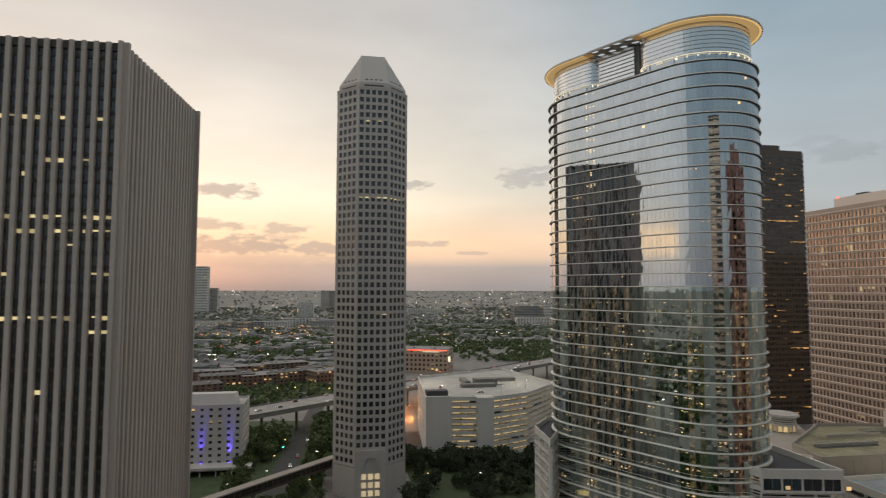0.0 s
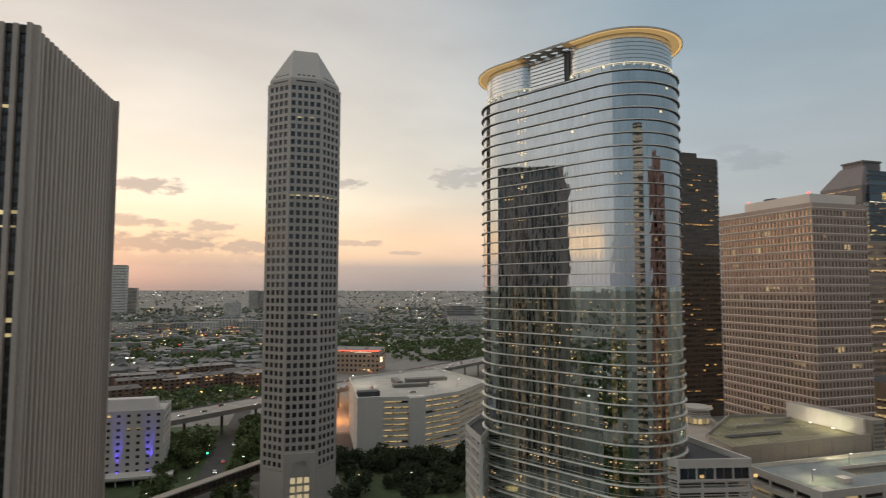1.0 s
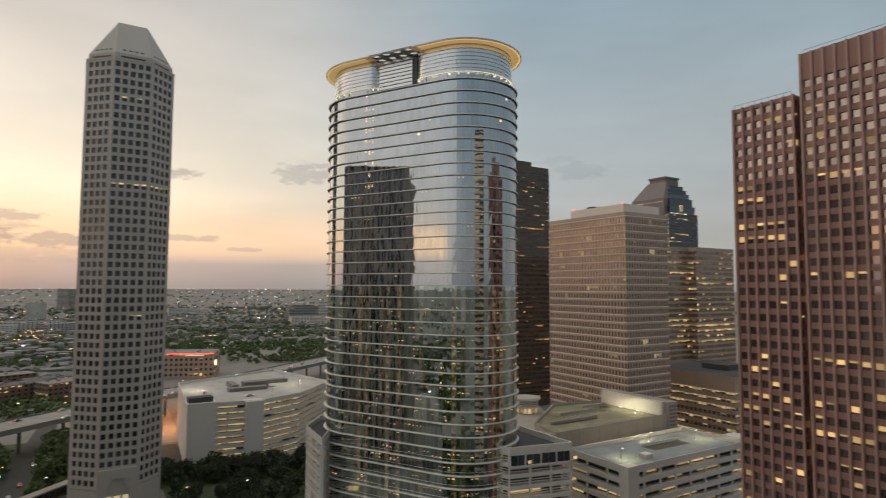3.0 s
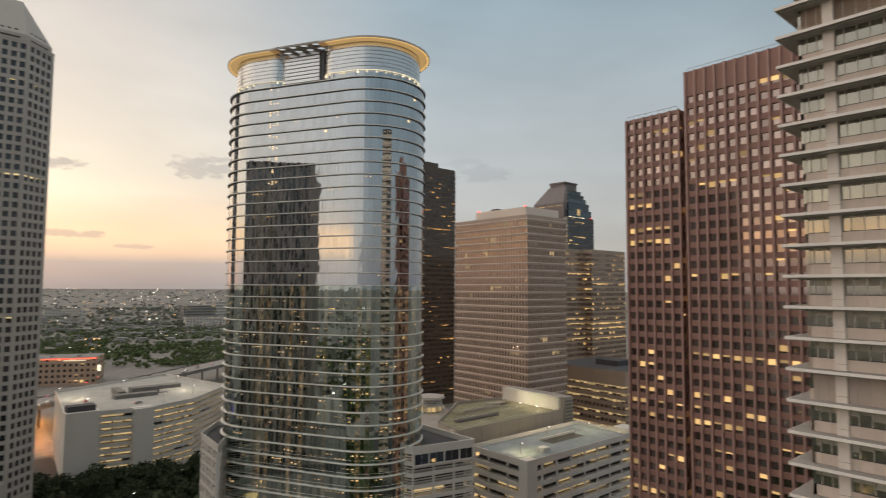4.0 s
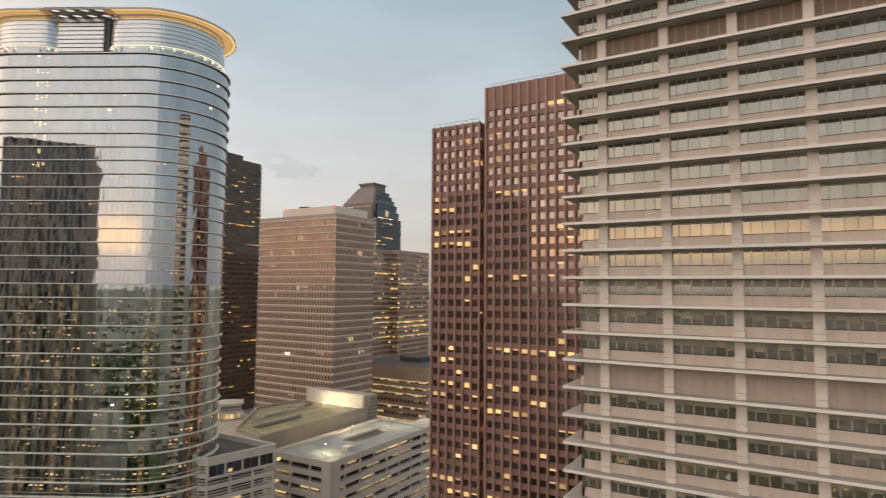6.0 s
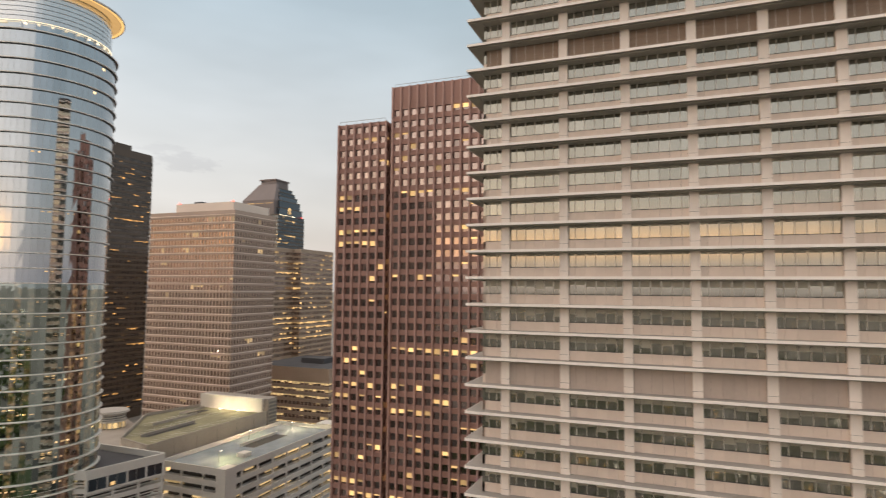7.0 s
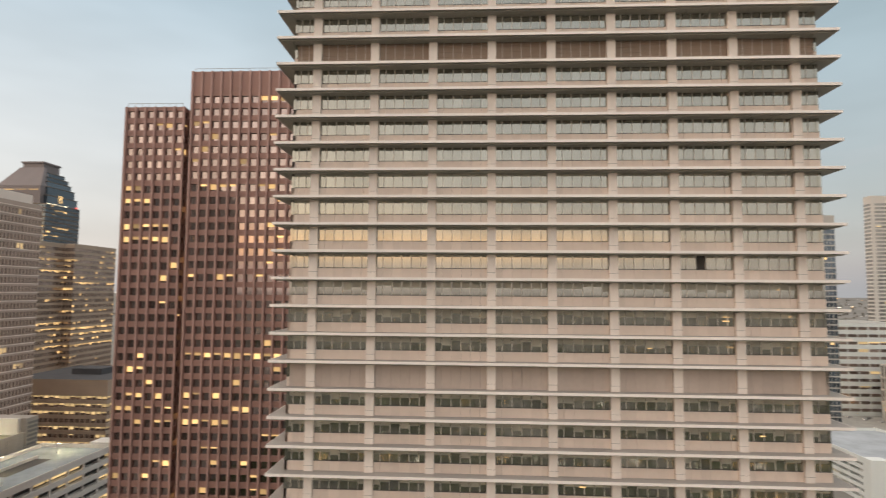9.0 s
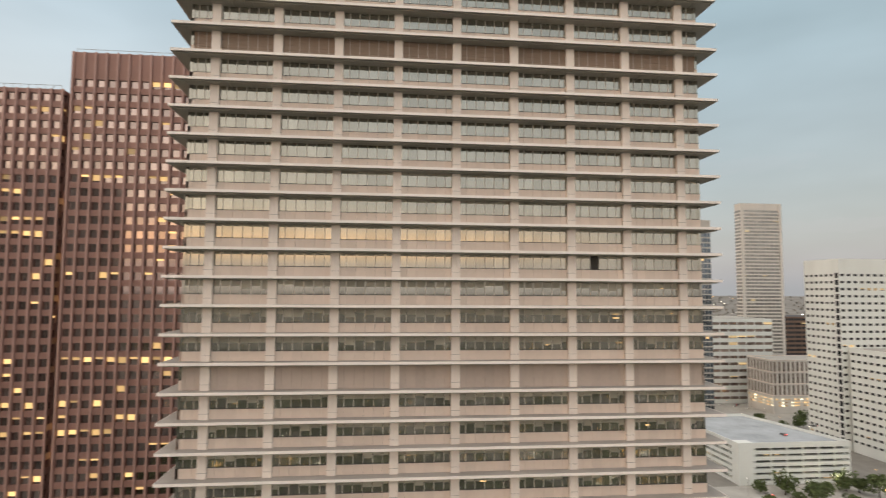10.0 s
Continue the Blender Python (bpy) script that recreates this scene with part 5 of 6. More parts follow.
for y0, y1 in ((-460.4, -457.0), (-414.0, -410.5)):
    piece("corner_pier", WHITE, bt, Matrix(), 631.5, 632.0, y0, y1, 0, 203.9)
lowb = slab_tower("panelled_block", "low panelled office block over a lit arcade", rect(470, 505, -400, -330), 45, 3, 4.2, 1.9, 1.5, 0.5, WHITE, TAN_GLASS, LIT, 0.03, 34, 1.5, 50, front=(2, 3), foot=14, ledge=PALE_LEDGE, roof=DECK)
for k in range(24):
    for z in (6.5, 9.0, 11.6):
        if (k * 7 + int(z * 3)) % 4:
            piece("arcade_light", LIT_WHITE if k % 3 == 0 else LIT, lowb, Matrix(), 469.6, 469.8, -398 + k * 2.8, -396.2 + k * 2.8, z, z + 1.1)
            if k < 12:
                piece("arcade_light", LIT_WHITE if k % 4 == 0 else LIT, lowb, Matrix(), 471 + k * 2.8, 472.8 + k * 2.8, -330.0, -329.8, z, z + 1.1)
band_b = slab_tower("banded_block", "pale banded parking and office block", rect(520, 590, -366, -262), 77, 12, 9.0, 0.6, 3.6, 0.4, WHITE_PAINT, TAN_GLASS, LIT_DIM, 0.10, 35, 3, 30, front=(2, 3), roof=DECK)
redb = slab_tower("red_banded_block", "dark red banded block", rect(690, 755, -562, -488), 72, 13, 9.0, 0.5, 2.6, 0.4, BRICK, DARK_GLASS, LIT_DIM, 0.1, 36, 2, 30, front=(2, 3))
narrow = slab_tower("narrow_tower", "dark tower with pale floor bands", rect(430, 470, -254, -225), 157, 38, 2.8, 0.2, 0.9, 0.2, ROOF_STONE, BLUE_GLASS, LIT, 0.02, 37, 6, 30, front=(2, 3))

# ---- trees ----


def crown_mesh(name, seed, r, h, n, leaf, mat):
    """A loose crown: many small tilted leaf clumps spread over a few lobes."""
    rng = random.Random(seed)
    lobes = [(rng.uniform(-0.45, 0.45) * r, rng.uniform(-0.45, 0.45) * r, rng.uniform(0.25, 0.8) * h, rng.uniform(0.4, 0.62) * r) for _ in range(7)]
    b = Bin()
    for i in range(n):
        lx, ly, lz, lr = lobes[i % len(lobes)]
        d = Vector((rng.gauss(0, 1), rng.gauss(0, 1), rng.gauss(0, 0.8))).normalized() * lr * rng.uniform(0.55, 1.05)
        p = Vector((lx, ly, lz)) + Vector((d.x, d.y, d.z * 0.75))
        u = Vector((rng.gauss(0, 1), rng.gauss(0, 1), rng.gauss(0, 0.6))).normalized()
        v = u.orthogonal().normalized()
        s = leaf * rng.uniform(0.6, 1.3)
        w = u.cross(v)
        b.faces([p - v * s, p + w * s * 0.8, p + v * s, p - w * s * 0.8 + u * s * 0.4], [(0, 1, 2, 3)])
    return b.mesh(name, mat)


def trunk_mesh(name, seed, r, h):
    """A tapered trunk that forks into limbs."""
    rng = random.Random(seed)
    b = Bin()

    def limb(p, q, r0, r1):
        d = (q - p).normalized()
        u = d.orthogonal().normalized()
        v = d.cross(u)
        s = len(b.v)
        for c, rr in ((p, r0), (q, r1)):
            b.v += [c + (u * math.cos(k * math.tau / 6) + v * math.sin(k * math.tau / 6)) * rr for k in range(6)]
        b.f += [(s + k, s + (k + 1) % 6, s + 6 + (k + 1) % 6, s + 6 + k) for k in range(6)]

    fork = Vector((0, 0, h * 0.32))
    limb(Vector((0, 0, -0.2)), fork, 0.32, 0.22)
    for k in range(5):
        a = k * math.tau / 5 + rng.uniform(-0.4, 0.4)
        mid = fork + Vector((math.cos(a) * r * 0.3, math.sin(a) * r * 0.3, h * 0.2))
        limb(fork, mid, 0.17, 0.11)
        limb(mid, mid + Vector((math.cos(a) * r * 0.3, math.sin(a) * r * 0.3, h * rng.uniform(0.12, 0.3))), 0.11, 0.04)
    return b.mesh(name, BARK)


TREES = []
for k, (r, h) in enumerate(((4.5, 8.5), (6.0, 10.0), (3.4, 7.0), (5.2, 11.0))):
    TREES.append((crown_mesh("crown", 100 + k, r, h, 520, 0.56, LEAF), trunk_mesh("trunk", 200 + k, r, h)))
for k, (r, h) in enumerate(((5.5, 8.5), (6.6, 10.0), (4.4, 7.5), (6.0, 9.5))):
    TREES.append((crown_mesh("crown", 110 + k, r, h, 620, 0.58, LEAF_DARK), trunk_mesh("trunk", 210 + k, r, h)))


def tree(x, y, k, s=1.0, turn=0.0, z=0.0, group="street trees", label="broad dark green street tree in leaf"):
    t = base("tree", x, y, z, label, "tree", group)
    t.rotation_euler = (0, 0, turn)
    t.scale = (s, s, s)
    for name, me in zip(("crown", "trunk"), TREES[k]):
        ob = new(name, me)
        ob.parent = t
    return t


rng = random.Random(31)


def off_street(x, y):
    """Clear of the street that runs north past the hotel."""
    return abs(x - (-30 + (y - 300) * 16 / 220)) > 10.5


def grove(n, x0, x1, y0, y1, s0, s1, keep=lambda x, y: True, group="street trees", kinds=(0, 1, 2, 3)):
    made = 0
    while made < n:
        x, y = rng.uniform(x0, x1), rng.uniform(y0, y1)
        if keep(x, y):
            tree(x, y, rng.choice(kinds), rng.uniform(s0, s1), rng.uniform(0, 6.3), group=group)
        made += 1


grove(30, 30, 128, 318, 344, 0.9, 1.35, lambda x, y: math.hypot(x - 17.7, y - 310) > 26, "trees before the garage", (4, 5, 6, 7))
grove(10, 60, 104, 282, 312, 0.8, 1.2, group="trees before the garage", kinds=(4, 5, 6, 7))
grove(110, -52, 10, 362, 440, 0.9, 1.4, lambda x, y: y < 412 + (x + 48) * 0.75 and off_street(x, y), "trees beside the freeway")
grove(50, -52, -8, 290, 372, 0.7, 1.15, off_street, "trees along the street")
grove(12, -14, 2, 340, 400, 0.6, 1.0, off_street, group="trees along the street")
grove(8, -30, -4, 262, 296, 0.6, 0.9, group="trees along the street")
grove(22, 262, 290, -300, -180, 0.8, 1.3, group="trees along the street")
grove(10, 396, 440, -345, -260, 0.8, 1.2, group="trees along the street")
for k in range(95):
    x = rng.uniform(-56, 16)
    y = 439 + (x + 30) * 0.7825 - 22 - rng.random() ** 2 * 34
    if not off_street(x, y):
        continue
    tree(x, y, rng.randrange(4), rng.uniform(1.05, 1.6), rng.uniform(0, 6.3), group="trees beside the freeway")
grove(26, 28, 126, 276, 318, 0.7, 1.15, lambda x, y: math.hypot(x - 17.7, y - 310) > 26, "trees before the garage", (4, 5, 6, 7))
grove(10, 268, 330, 268, 330, 0.9, 1.3, group="trees behind the deck")


def polar(az, r):
    a = radians(az)
    return r * math.sin(a), r * math.cos(a)


def build_woods(name, label, spots, seed, leaf, per, size, mat, lie=1.0):
    """Far tree cover as one thicket of leaf clumps."""
    rg = np.random.RandomState(seed)
    m = len(spots)
    c = np.repeat(np.array(spots), per, axis=0)
    d = rg.normal(size=(m * per, 3))
    d /= np.linalg.norm(d, axis=1)[:, None]
    scale = np.repeat(rg.uniform(0.6, 1.25, m), per)[:, None]
    p = c + d * np.array([size, size, size * 0.55]) * scale * rg.uniform(0.6, 1.0, (m * per, 1)) + np.array([0, 0, size * 0.75]) * scale
    u = rg.normal(size=(m * per, 3))
    u[:, 2] *= lie
    u /= np.linalg.norm(u, axis=1)[:, None]
    v = np.cross(u, rg.normal(size=(m * per, 3)))
    v[:, 2] *= lie
    v /= np.linalg.norm(v, axis=1)[:, None]
    s = leaf * rg.uniform(0.6, 1.3, (m * per, 1))
    verts = np.stack([p - u * s, p + v * s, p + u * s * 0.9, p - v * s * 0.8], 1).reshape(-1, 3)
    me = bpy.data.meshes.new(name)
    me.from_pydata(verts.tolist(), [], np.arange(len(verts)).reshape(-1, 4).tolist())
    me.materials.append(mat)
    tagged(new(name, me), label, "woods", "", "stuff")


def spots(n, az0, az1, r0, r1, seed, power=1.0, skip=None):
    rg = random.Random(seed)
    out = []
    while len(out) < n:
        az, r = rg.uniform(az0, az1), r0 + (r1 - r0) * rg.random() ** power
        x, y = polar(az, r)
        if noise.noise(Vector((x / 120, y / 120, seed))) < -0.12:
            if rg.random() < 0.8:
                continue
        if skip and skip(x, y):
            continue
        out.append((x, y, terrain(x, y)))
    return out


build_woods("near_woods", "dark green tree cover among the houses", spots(1500, -17, 2, 540, 1250, 1) + spots(1300, 5, 23, 820, 1500, 2), 1, 1.5, 34, 4.6, LEAF)
# the next trees are unseen, added to darken and green the glass reflections
build_woods("park_woods", "dark green trees out of view, added for the reflections", spots(2400, -150, -60, 130, 900, 9) + spots(260, -40, 70, 40, 150, 10, skip=lambda x, y: x > 72 or y > 132), 7, 1.9, 26, 5.0, LEAF)
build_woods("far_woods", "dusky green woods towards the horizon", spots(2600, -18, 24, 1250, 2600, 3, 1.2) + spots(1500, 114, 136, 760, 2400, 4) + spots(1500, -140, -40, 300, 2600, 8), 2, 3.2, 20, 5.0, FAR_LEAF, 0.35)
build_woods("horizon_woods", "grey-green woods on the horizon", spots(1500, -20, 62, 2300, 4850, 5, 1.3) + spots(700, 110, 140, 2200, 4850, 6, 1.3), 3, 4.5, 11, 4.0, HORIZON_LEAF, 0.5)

# ---- houses and blocks beyond the freeway ----


def gable_mesh(name, w, d, h, rise):
    b = Bin()
    o = 0.5
    b.faces([(-w / 2 - o, -d / 2 - o, h), (w / 2 + o, -d / 2 - o, h), (w / 2 + o, d / 2 + o, h), (-w / 2 - o, d / 2 + o, h), (-w / 2 - o, 0, h + rise), (w / 2 + o, 0, h + rise)], [(0, 1, 5, 4), (2, 3, 4, 5), (1, 2, 5), (3, 0, 4), (3, 2, 1, 0)])
    return b.mesh(name, SHINGLE)


def body_mesh(name, w, d, h):
    b = Bin()
    b.box(Matrix(), -w / 2, w / 2, -d / 2, d / 2, -1, h)
    return b.mesh(name, HOUSE)


HOUSES = [(body_mesh("house_body", w, d, h), gable_mesh("house_roof", w, d, h, e)) for w, d, h, e in ((12, 9, 6, 3.0), (16, 10, 7, 3.4), (10, 10, 9, 2.2), (22, 12, 8, 1.6))]
rg = random.Random(52)
n_house = 0
for x, y, z in spots(95, -15, 1, 680, 1000, 53) + spots(25, 119, 132, 800, 1100, 54):
    t = base("house", x, y, z, "grey gabled house among trees", "house", "houses beyond the freeway")
    t.rotation_euler = (0, 0, rg.choice((0.1, 0.1 + math.pi / 2)) + rg.uniform(-0.1, 0.1))
    k = rg.randrange(4)
    for name, me in zip(("body", "roof"), HOUSES[k]):
        ob = new(name, me)
        ob.parent = t
far = Bin()
for x, y, z in spots(420, -17, 1, 950, 2100, 55) + spots(260, 6, 24, 1150, 2600, 56) + spots(160, 116, 135, 900, 2200, 57) + spots(300, -140, -40, 330, 1800, 58, 1.3):
    w, d, h = rg.uniform(8, 20), rg.uniform(8, 14), rg.uniform(4, 8)
    far.box(Matrix.Translation((x, y, z)) @ Matrix.Rotation(rg.uniform(-0.2, 0.2), 4, "Z"), -w / 2, w / 2, -d / 2, d / 2, -3, h)
put("far_houses", far, HOUSE, label="low grey houses and sheds among far trees", category="houses", kind="stuff")


def low_block(name, label, x, y, w, d, h, turn, wall, cols, rows, share, seed, group=""):
    """A low apartment or office block with window openings on all sides."""
    c = turned(rect(-w / 2, w / 2, -d / 2, d / 2), (x, y), turn)
    z = terrain(x, y)
    t = base(name, x, y, z, label, "building", group)
    core = Bin()
    core.prism(shrink(c, 0.25), z, z + h - 0.3)
    put("core", core, DARK_GLASS, t)
    r = random.Random(seed)
    for k in range(4):
        n = cols if k % 2 == 0 else max(2, round(cols * d / w))
        pw = (w if k % 2 == 0 else d) / n
        grid_facade(t, c[k], c[(k + 1) % 4], z - 2, z + h, n, rows, pw * 0.5, h / rows * 0.5, 0.3, wall, DARK_GLASS, LIT, share, r, 0, 0, 0.6, 1.0, (), 2.0)
    b = Bin()
    b.prism(shrink(c, 0.3), z + h - 0.3, z + h - 0.1)
    top = put("roof", b, SHINGLE, t)
    for k in range(3):
        M = Matrix.Translation((x, y, z + h - 0.1)) @ Matrix.Rotation(radians(turn), 4, "Z")
        px, py = r.uniform(-0.38, 0.3) * w, r.uniform(-0.3, 0.2) * d
        piece_local(top, "roof_unit", STEEL, M, px, px + 3, py, py + 2.4, 0, 1.5)
    return t


def piece_local(t, name, mat, M, *box):
    return piece(name, mat, t, M, *box)


for k, (az, r, w, d, h, turn) in enumerate(((-12.2, 600, 46, 26, 13, 20), (-9.6, 640, 52, 24, 15, 16), (-6.6, 640, 44, 28, 14, 22), (-3.6, 650, 46, 24, 15, 30), (-0.6, 640, 40, 24, 16, 30), (-11.3, 690, 60, 22, 13, 12), (-7.8, 720, 60, 24, 13, 16), (-4.6, 730, 50, 26, 14, 20), (-13, 540, 30, 20, 12, 20), (-1.6, 700, 44, 22, 12, 24))):
    low_block("brick_apartments", "red-brown brick apartment block with lit windows", *polar(az, r), w, d, h, turn, BRICK, 9, 4, 0.13, 300 + k, "brick apartment blocks")
for k, (az, r, w, d, h, turn) in enumerate(((-8.5, 1480, 100, 40, 20, 10), (-5.6, 1520, 90, 40, 18, 4), (-3.0, 1560, 110, 40, 22, 0), (-0.6, 1520, 100, 40, 20, 10), (-11.2, 1600, 90, 40, 16, 0), (8.5, 2100, 120, 40, 22, 0), (18.4, 1900, 90, 50, 40, -8), (19.8, 2000, 70, 50, 46, -6), (19.2, 1650, 110, 50, 20, -10))):
    low_block("pale_apartments", "pale apartment block with lights along its foot", *polar(az, r), w, d, h, turn, WHITE if k % 3 else HOUSE, 14, 5, 0.12, 330 + k, "pale apartment blocks")
# far tower walls are picked paler to stand for the haze
for k, (az, r, w, d, h) in enumerate(((-12.1, 2300, 62, 50, 166), (-10.9, 2350, 34, 34, 88), (-2.7, 1900, 46, 40, 50), (-0.95, 2500, 34, 40, 76), (-0.1, 2520, 40, 40, 74))):
    low_block("distant_tower", "hazy grey tower standing far off", *polar(az, r), w, d, h, 0, WHITE if k in (0, 2) else ROOF_STONE, 10, 18, 0.04, 350 + k, "distant towers")


def build_sign_building():
    """Five-storey block whose roof edge carries a red light line."""
    x, y = polar(8.6, 735)
    t = low_block("corner_block", "brown five-storey block with a red light line along its roof", x, y, 62, 40, 28, -8.6 - 12, BROWN, 12, 5, 0.22, 370)
    c = turned(rect(-31, 31, -20, 20), (x, y), -20.6)
    M, w = face_frame(c[0], c[1])
    piece("red_light_line", LAMP_RED, t, M, 14, w, -0.5, -0.2, 26.6, 27.3)
    piece("white_sign", LIT_WHITE, t, M, 32, 52, -0.6, -0.3, 24.6, 25.8)
    piece("white_screen", LIT_WHITE, t, M, w + 1, w + 3.5, -0.4, 0, 14, 20)


build_sign_building()

# ---- freeway on piers, ramp, cars ----


def elevated_road(name, label, p, q, width, z, thick, lanes, spacing, rise=0.0):
    d = Vector((q[0] - p[0], q[1] - p[1], rise))
    L = d.length
    ang = math.atan2(d.y, d.x)
    M = Matrix.Translation((p[0], p[1], z)) @ Matrix.Rotation(ang, 4, "Z") @ Matrix.Rotation(-math.atan2(rise, L), 4, "Y")
    t = base(name, p[0], p[1], 0, label, "freeway")
    b = Bin()
    b.box(M, 0, L, -width / 2, width / 2, -thick, 0)
    put("deck", b, BARRIER, t)
    b = Bin()
    b.box(M, 0, L, -width / 2 + 0.5, width / 2 - 0.5, 0.004, 0.05)
    put("carriageway", b, WORN_ROAD, t, "grey worn carriageway")
    for y in (-width / 2, width / 2 - 0.35):
        piece("barrier", BARRIER, t, M, 0, L, y, y + 0.35, 0.0, 0.95)
    for k in range(1, lanes):
        y = -width / 2 + k * width / lanes
        dash = [(M, x, x + 3, y - 0.08, y + 0.08, 0.055, 0.06) for x in range(4, int(L) - 4, 9)]
        split(t, "lane_mark", PAINT_WHITE, dash, 3)
    for k in range(int(L / spacing) + 1):
        x = 4 + k * spacing
        if x > L - 1:
            break
        w = M @ Vector((x, 0, -thick))
        fb = Bin()
        fb.prism([(w.x + 1.0 * math.cos(a * math.tau / 10), w.y + 1.0 * math.sin(a * math.tau / 10)) for a in range(10)], -0.2, w.z + 0.05)
        put("pier", fb, BARRIER, t)
    return t, M, L


free, FM, FL = elevated_road("freeway", "elevated concrete freeway with evening traffic", (-250, 267), (380, 760), 27, 18, 2.2, 6, 28)
bridge = base("skybridge", -20, 305, 0, "long enclosed dark glass skybridge with a pale roof", "skybridge")
SB, SL = face_frame((-92, 230), (40, 366))
piece("glazing", BRONZE_GLASS, bridge, SB, 0, SL, -1.9, 1.9, 8.2, 11.4)
piece("floor_beam", BLACK_CLAD, bridge, SB, 0, SL, -2.1, 2.1, 7.2, 8.2)
piece("roof", OLD_CONCRETE, bridge, SB, 0, SL, -2.4, 2.4, 11.4, 12.0)
for k in range(int(SL / 3)):
    piece("mullion", BLACK_CLAD, bridge, SB, k * 3.0, k * 3.0 + 0.2, -2.0, 2.0, 8.2, 11.4)
for k in range(6):
    piece("pier", BARRIER, bridge, SB, 20 + k * 30, 21.4 + k * 30, -0.8, 0.8, 0, 7.2)
strip("road", [(60, 640), (420, 1010)], 60, 0.10, BARRIER, "wide pale freeway curving away at ground level", "road")
strip("road", [(-30, 300), (-14, 520)], 12, 0.07, ASPHALT, "dark street between trees", "road")


def car_body():
    b = Bin()
    prof = [(-2.2, 0.35), (-2.2, 0.85), (-1.5, 0.95), (-1.0, 1.42), (0.55, 1.42), (1.25, 0.95), (2.15, 0.8), (2.2, 0.35)]
    n = len(prof)
    for y, k in ((-0.88, 1.0), (0.88, 1.0)):
        b.v += [Vector((x, y * (0.86 if z > 1.2 else 1.0), z)) for x, z in prof]
    b.f += [tuple(reversed(range(n))), tuple(range(n, 2 * n))] + [(i, (i + 1) % n, n + (i + 1) % n, n + i) for i in range(n)]
    return b.mesh("car_body", CAR_PAINT)


def small_mesh(name, mat, boxes):
    b = Bin()
    for bx in boxes:
        b.box(Matrix(), *bx)
    return b.mesh(name, mat)


def wheel_mesh():
    b = Bin()
    M = Matrix.Rotation(math.pi / 2, 4, "X")
    b.prism([(0.33 * math.cos(a * math.tau / 12), 0.33 * math.sin(a * math.tau / 12)) for a in range(12)], -0.1, 0.1, M)
    return b.mesh("wheel", TYRE)


CAR = [("body", car_body(), (0, 0, 0))]
CAR += [("wheel", wheel_mesh(), p) for p in ((-1.35, -0.85, 0.33), (1.35, -0.85, 0.33), (-1.35, 0.85, 0.33), (1.35, 0.85, 0.33))]
GLASS_ME = small_mesh("car_windows", DARK_GLASS, [(-0.95, 0.5, -0.83, 0.83, 1.0, 1.34)])
HEAD_ME = small_mesh("headlight", LAMP_WHITE, [(-0.06, 0.06, -0.22, 0.22, -0.1, 0.1)])
TAIL_ME = small_mesh("tail_light", LAMP_RED, [(-0.06, 0.06, -0.22, 0.22, -0.1, 0.1)])
CAR += [("windows", GLASS_ME, (0, 0, 0))]
CAR += [("headlight", HEAD_ME, (2.18, y, 0.68)) for y in (-0.6, 0.6)] + [("tail_light", TAIL_ME, (-2.2, y, 0.75)) for y in (-0.6, 0.6)]


def car(M, group="cars on the freeway", label="car with its lights on"):
    t = new("car")
    t.matrix_basis = M
    tagged(t, label, "car", group)
    body = t
    for name, me, p in CAR:
        ob = new(name, me)
        ob.location = p
        ob.parent = t if name in ("body", "wheel") else body
        body = ob if name == "body" else body


cr = random.Random(90)
for k in range(30):
    lane = cr.randrange(6)
    y = -13.5 + (lane + 0.5) * 4.5
    x = FL * (0.22 + 0.55 * (k + cr.random() * 0.8) / 30)
    car(FM @ Matrix.Translation((x, y, 0.05)) @ Matrix.Rotation(math.pi if lane < 3 else 0, 4, "Z"))
for x, y, a in ((-26, 330, 95), (-21, 372, 95), (-17, 410, -85), (-24, 352, -85), (268, -205, 90), (272, -225, -90), (285, -196, 0), (262, -250, 90), (512, -308, 120), (503, -316, 120), (494, -322, 130), (509, -322, -60)):
    car(pose(x, y, 0.12, 0, 0, a), "cars in the street")
for x, y, a in ((92, 372, 10), (70, 395, 80), (320, -230, 0), (338, -262, 90)):
    z = 34.42 if x < 150 else 20.42
    car(pose(x, y, z, 0, 0, a), "cars on the top decks", "parked car on a roof deck")

# ---- high masts, street lamps, traffic lights, far lights ----
for az, r, h, mat in ((-10.89, 600, 39, LAMP_WHITE), (10.6, 800, 40, LAMP_AMBER)):
    x, y = polar(az, r)
    lamp_post(x, y, 0, h, mat, 2, "high mast lamps", "tall freeway mast with two bright lamps")
for x, y in ((-34, 318), (-33, 345), (-30, 380), (-10, 350), (46, 300), (72, 296), (100, 318), (128, 342), (-50, 300), (-12, 300), (250, 60), (252, -200), (262, -240), (285, -185), (296, -300), (440, -330), (286, -232), (292, -262), (278, -212), (284, -286), (420, -300), (436, -280), (452, -310), (410, -262), (500, -330), (508, -300), (488, -300)):
    lamp_post(x, y, 0, 8.5, LAMP_AMBER if cr.random() < 0.5 else LAMP_WHITE, 1, "street lamps", "street lamp glowing at dusk")
for x, y in ((-29.5, 372), (-13, 380)):
    t = base("traffic_light", x, y, 0, "traffic light showing green", "traffic light", "traffic lights")
    piece("pole", STEEL, t, Matrix(), x - 0.1, x + 0.1, y - 0.1, y + 0.1, 0, 7)
    piece("head", BLACK_CLAD, t, Matrix(), x - 0.35, x + 0.35, y - 0.3, y + 0.3, 5.6, 7.2)
    piece("green_lamp", LAMP_GREEN, t, Matrix(), x - 0.45, x + 0.45, y - 0.42, y - 0.3, 5.6, 6.5)


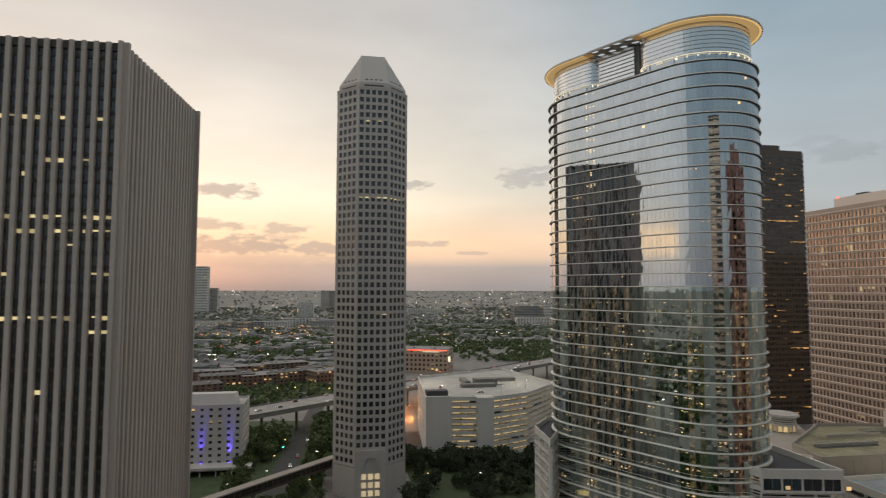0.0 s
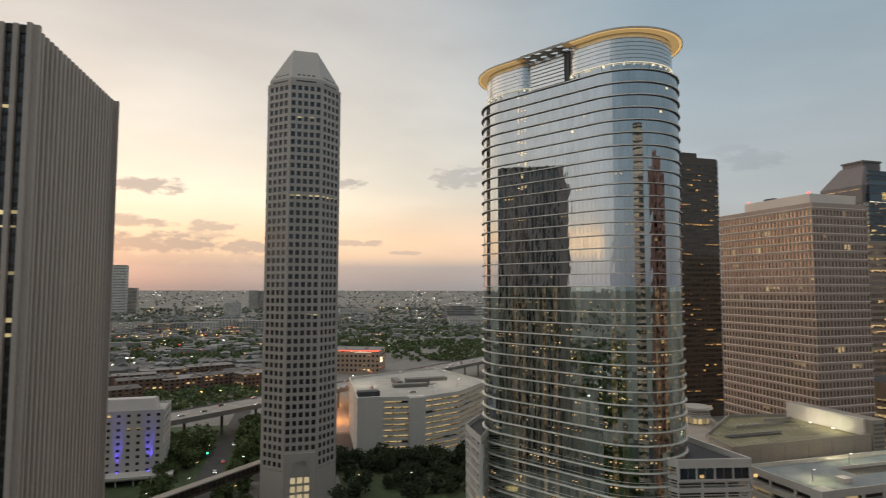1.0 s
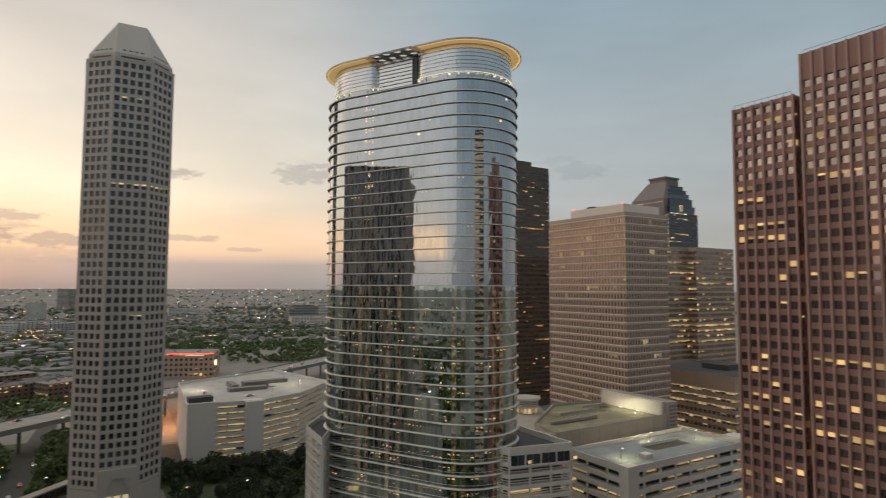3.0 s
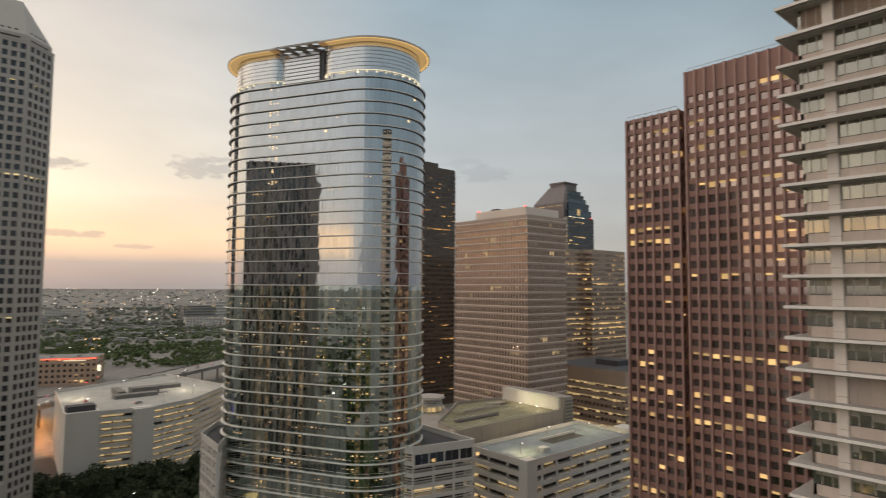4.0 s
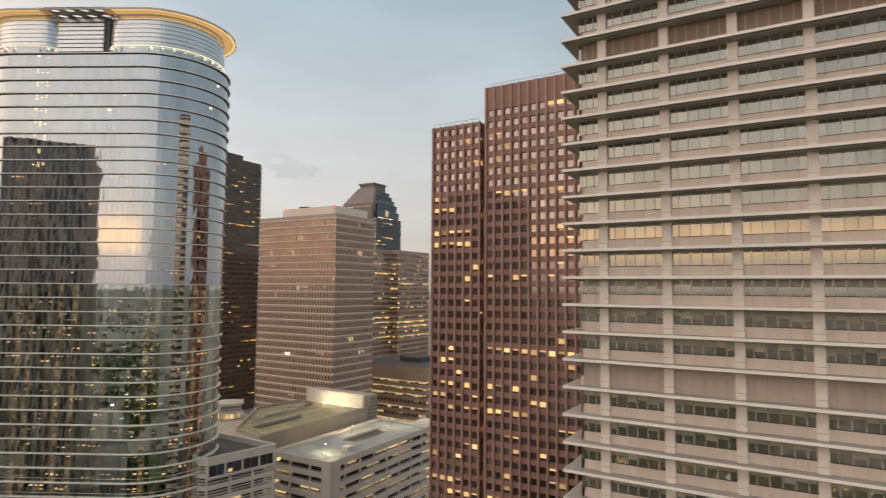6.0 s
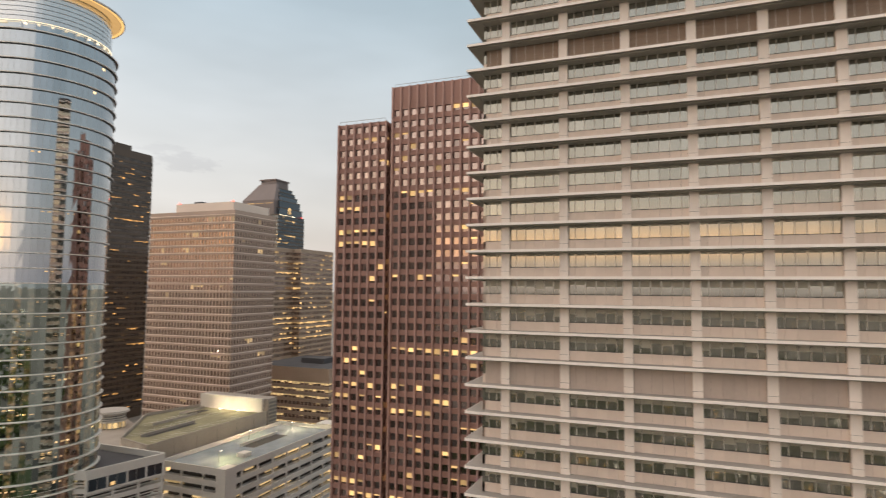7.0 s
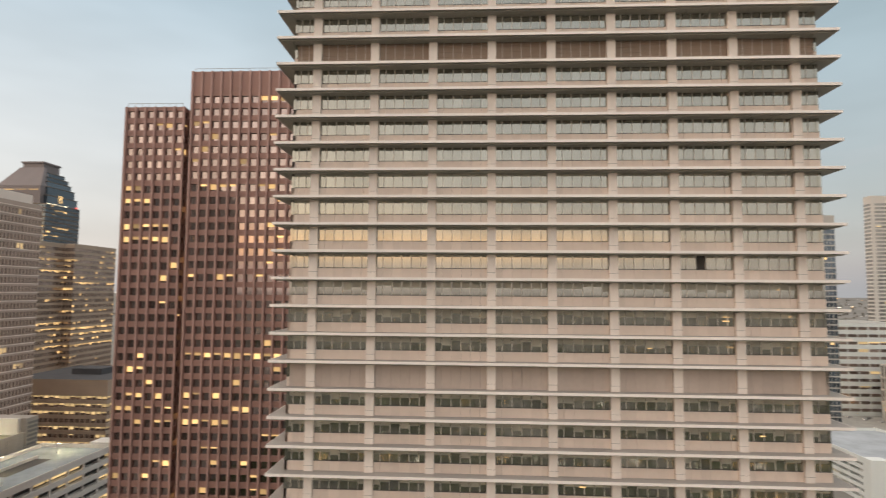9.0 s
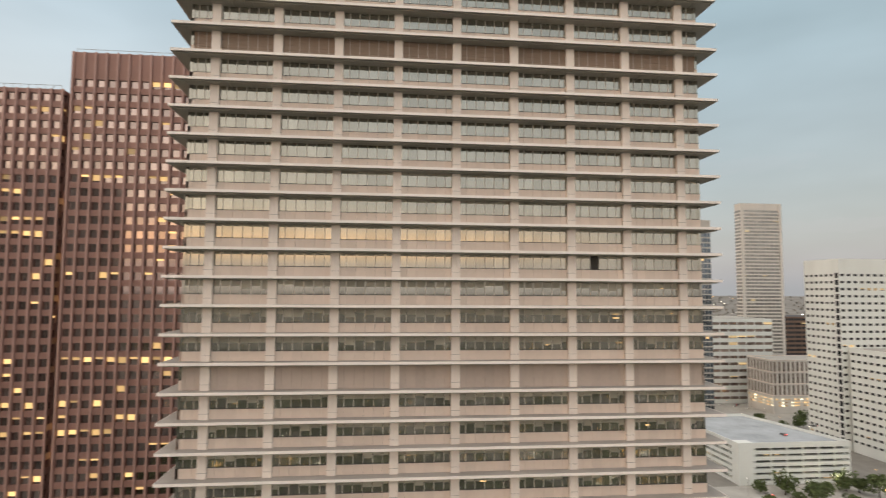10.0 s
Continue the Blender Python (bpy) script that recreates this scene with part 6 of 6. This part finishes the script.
def far_lights(name, label, mat, pts, seed, s0, s1):
    r = random.Random(seed)
    b = Bin()
    for x, y, z in pts:
        d = math.hypot(x, y) / 1000
        s = r.uniform(s0, s1) * (0.5 + 0.5 * d) * (1.7 if r.random() < 0.12 else 0.9)
        h = r.uniform(5, 10) + (6 if d > 1.5 else 0)
        b.box(Matrix.Translation((x, y, z + h)), -s, s, -s, s, -s * 0.35, s * 0.35)
    put(name, b, mat, label=label, category="street lights", kind="stuff")


far_lights("far_white_lights", "small white street lights far off", LAMP_WHITE, spots(70, -18, 2, 560, 2600, 61) + spots(70, 6, 24, 900, 3200, 62) + spots(480, -18, 60, 2600, 4700, 63) + spots(220, 112, 138, 700, 4500, 64) + spots(900, -150, -40, 160, 2200, 71, 1.5), 1, 0.35, 0.85)
far_lights("far_amber_lights", "small amber street lights far off", LAMP_AMBER, spots(90, -18, 2, 560, 2600, 65) + spots(50, 6, 24, 900, 3000, 66) + spots(40, -18, 60, 2600, 4700, 67) + spots(60, 112, 138, 700, 4500, 68) + spots(1300, -150, -40, 160, 2200, 72, 1.5) + spots(70, -12, -1, 1250, 1480, 73), 2, 0.35, 0.85)
far_lights("far_red_lights", "small red lights far off", LAMP_RED, spots(30, -14, 0, 900, 1700, 69) + spots(14, 6, 12, 600, 900, 70), 3, 0.5, 0.9)

for x, y in ((46, 440), (55, 470), (58, 505), (60, 540)):
    lamp_post(x, y, 0, 9, LAMP_AMBER, 1, "street lamps", "street lamp glowing amber at dusk")
amber = new("street_lamp_light", bpy.data.lights.new("street_lamp_light", "POINT"))
amber.data.energy, amber.data.color, amber.data.shadow_soft_size = 26000, (1.0, 0.32, 0.045), 0.5
amber.location = (54.5, 462, 9.5)
far_amber = new("street_lamp_light", amber.data)
far_amber.location = (58, 530, 9.5)
glade = new("lamp_light", bpy.data.lights.new("lamp_light", "POINT"))
glade.data.energy, glade.data.color, glade.data.shadow_soft_size = 1500, (1.0, 0.86, 0.5), 0.5
glade.location = (287, -236, 7.5)
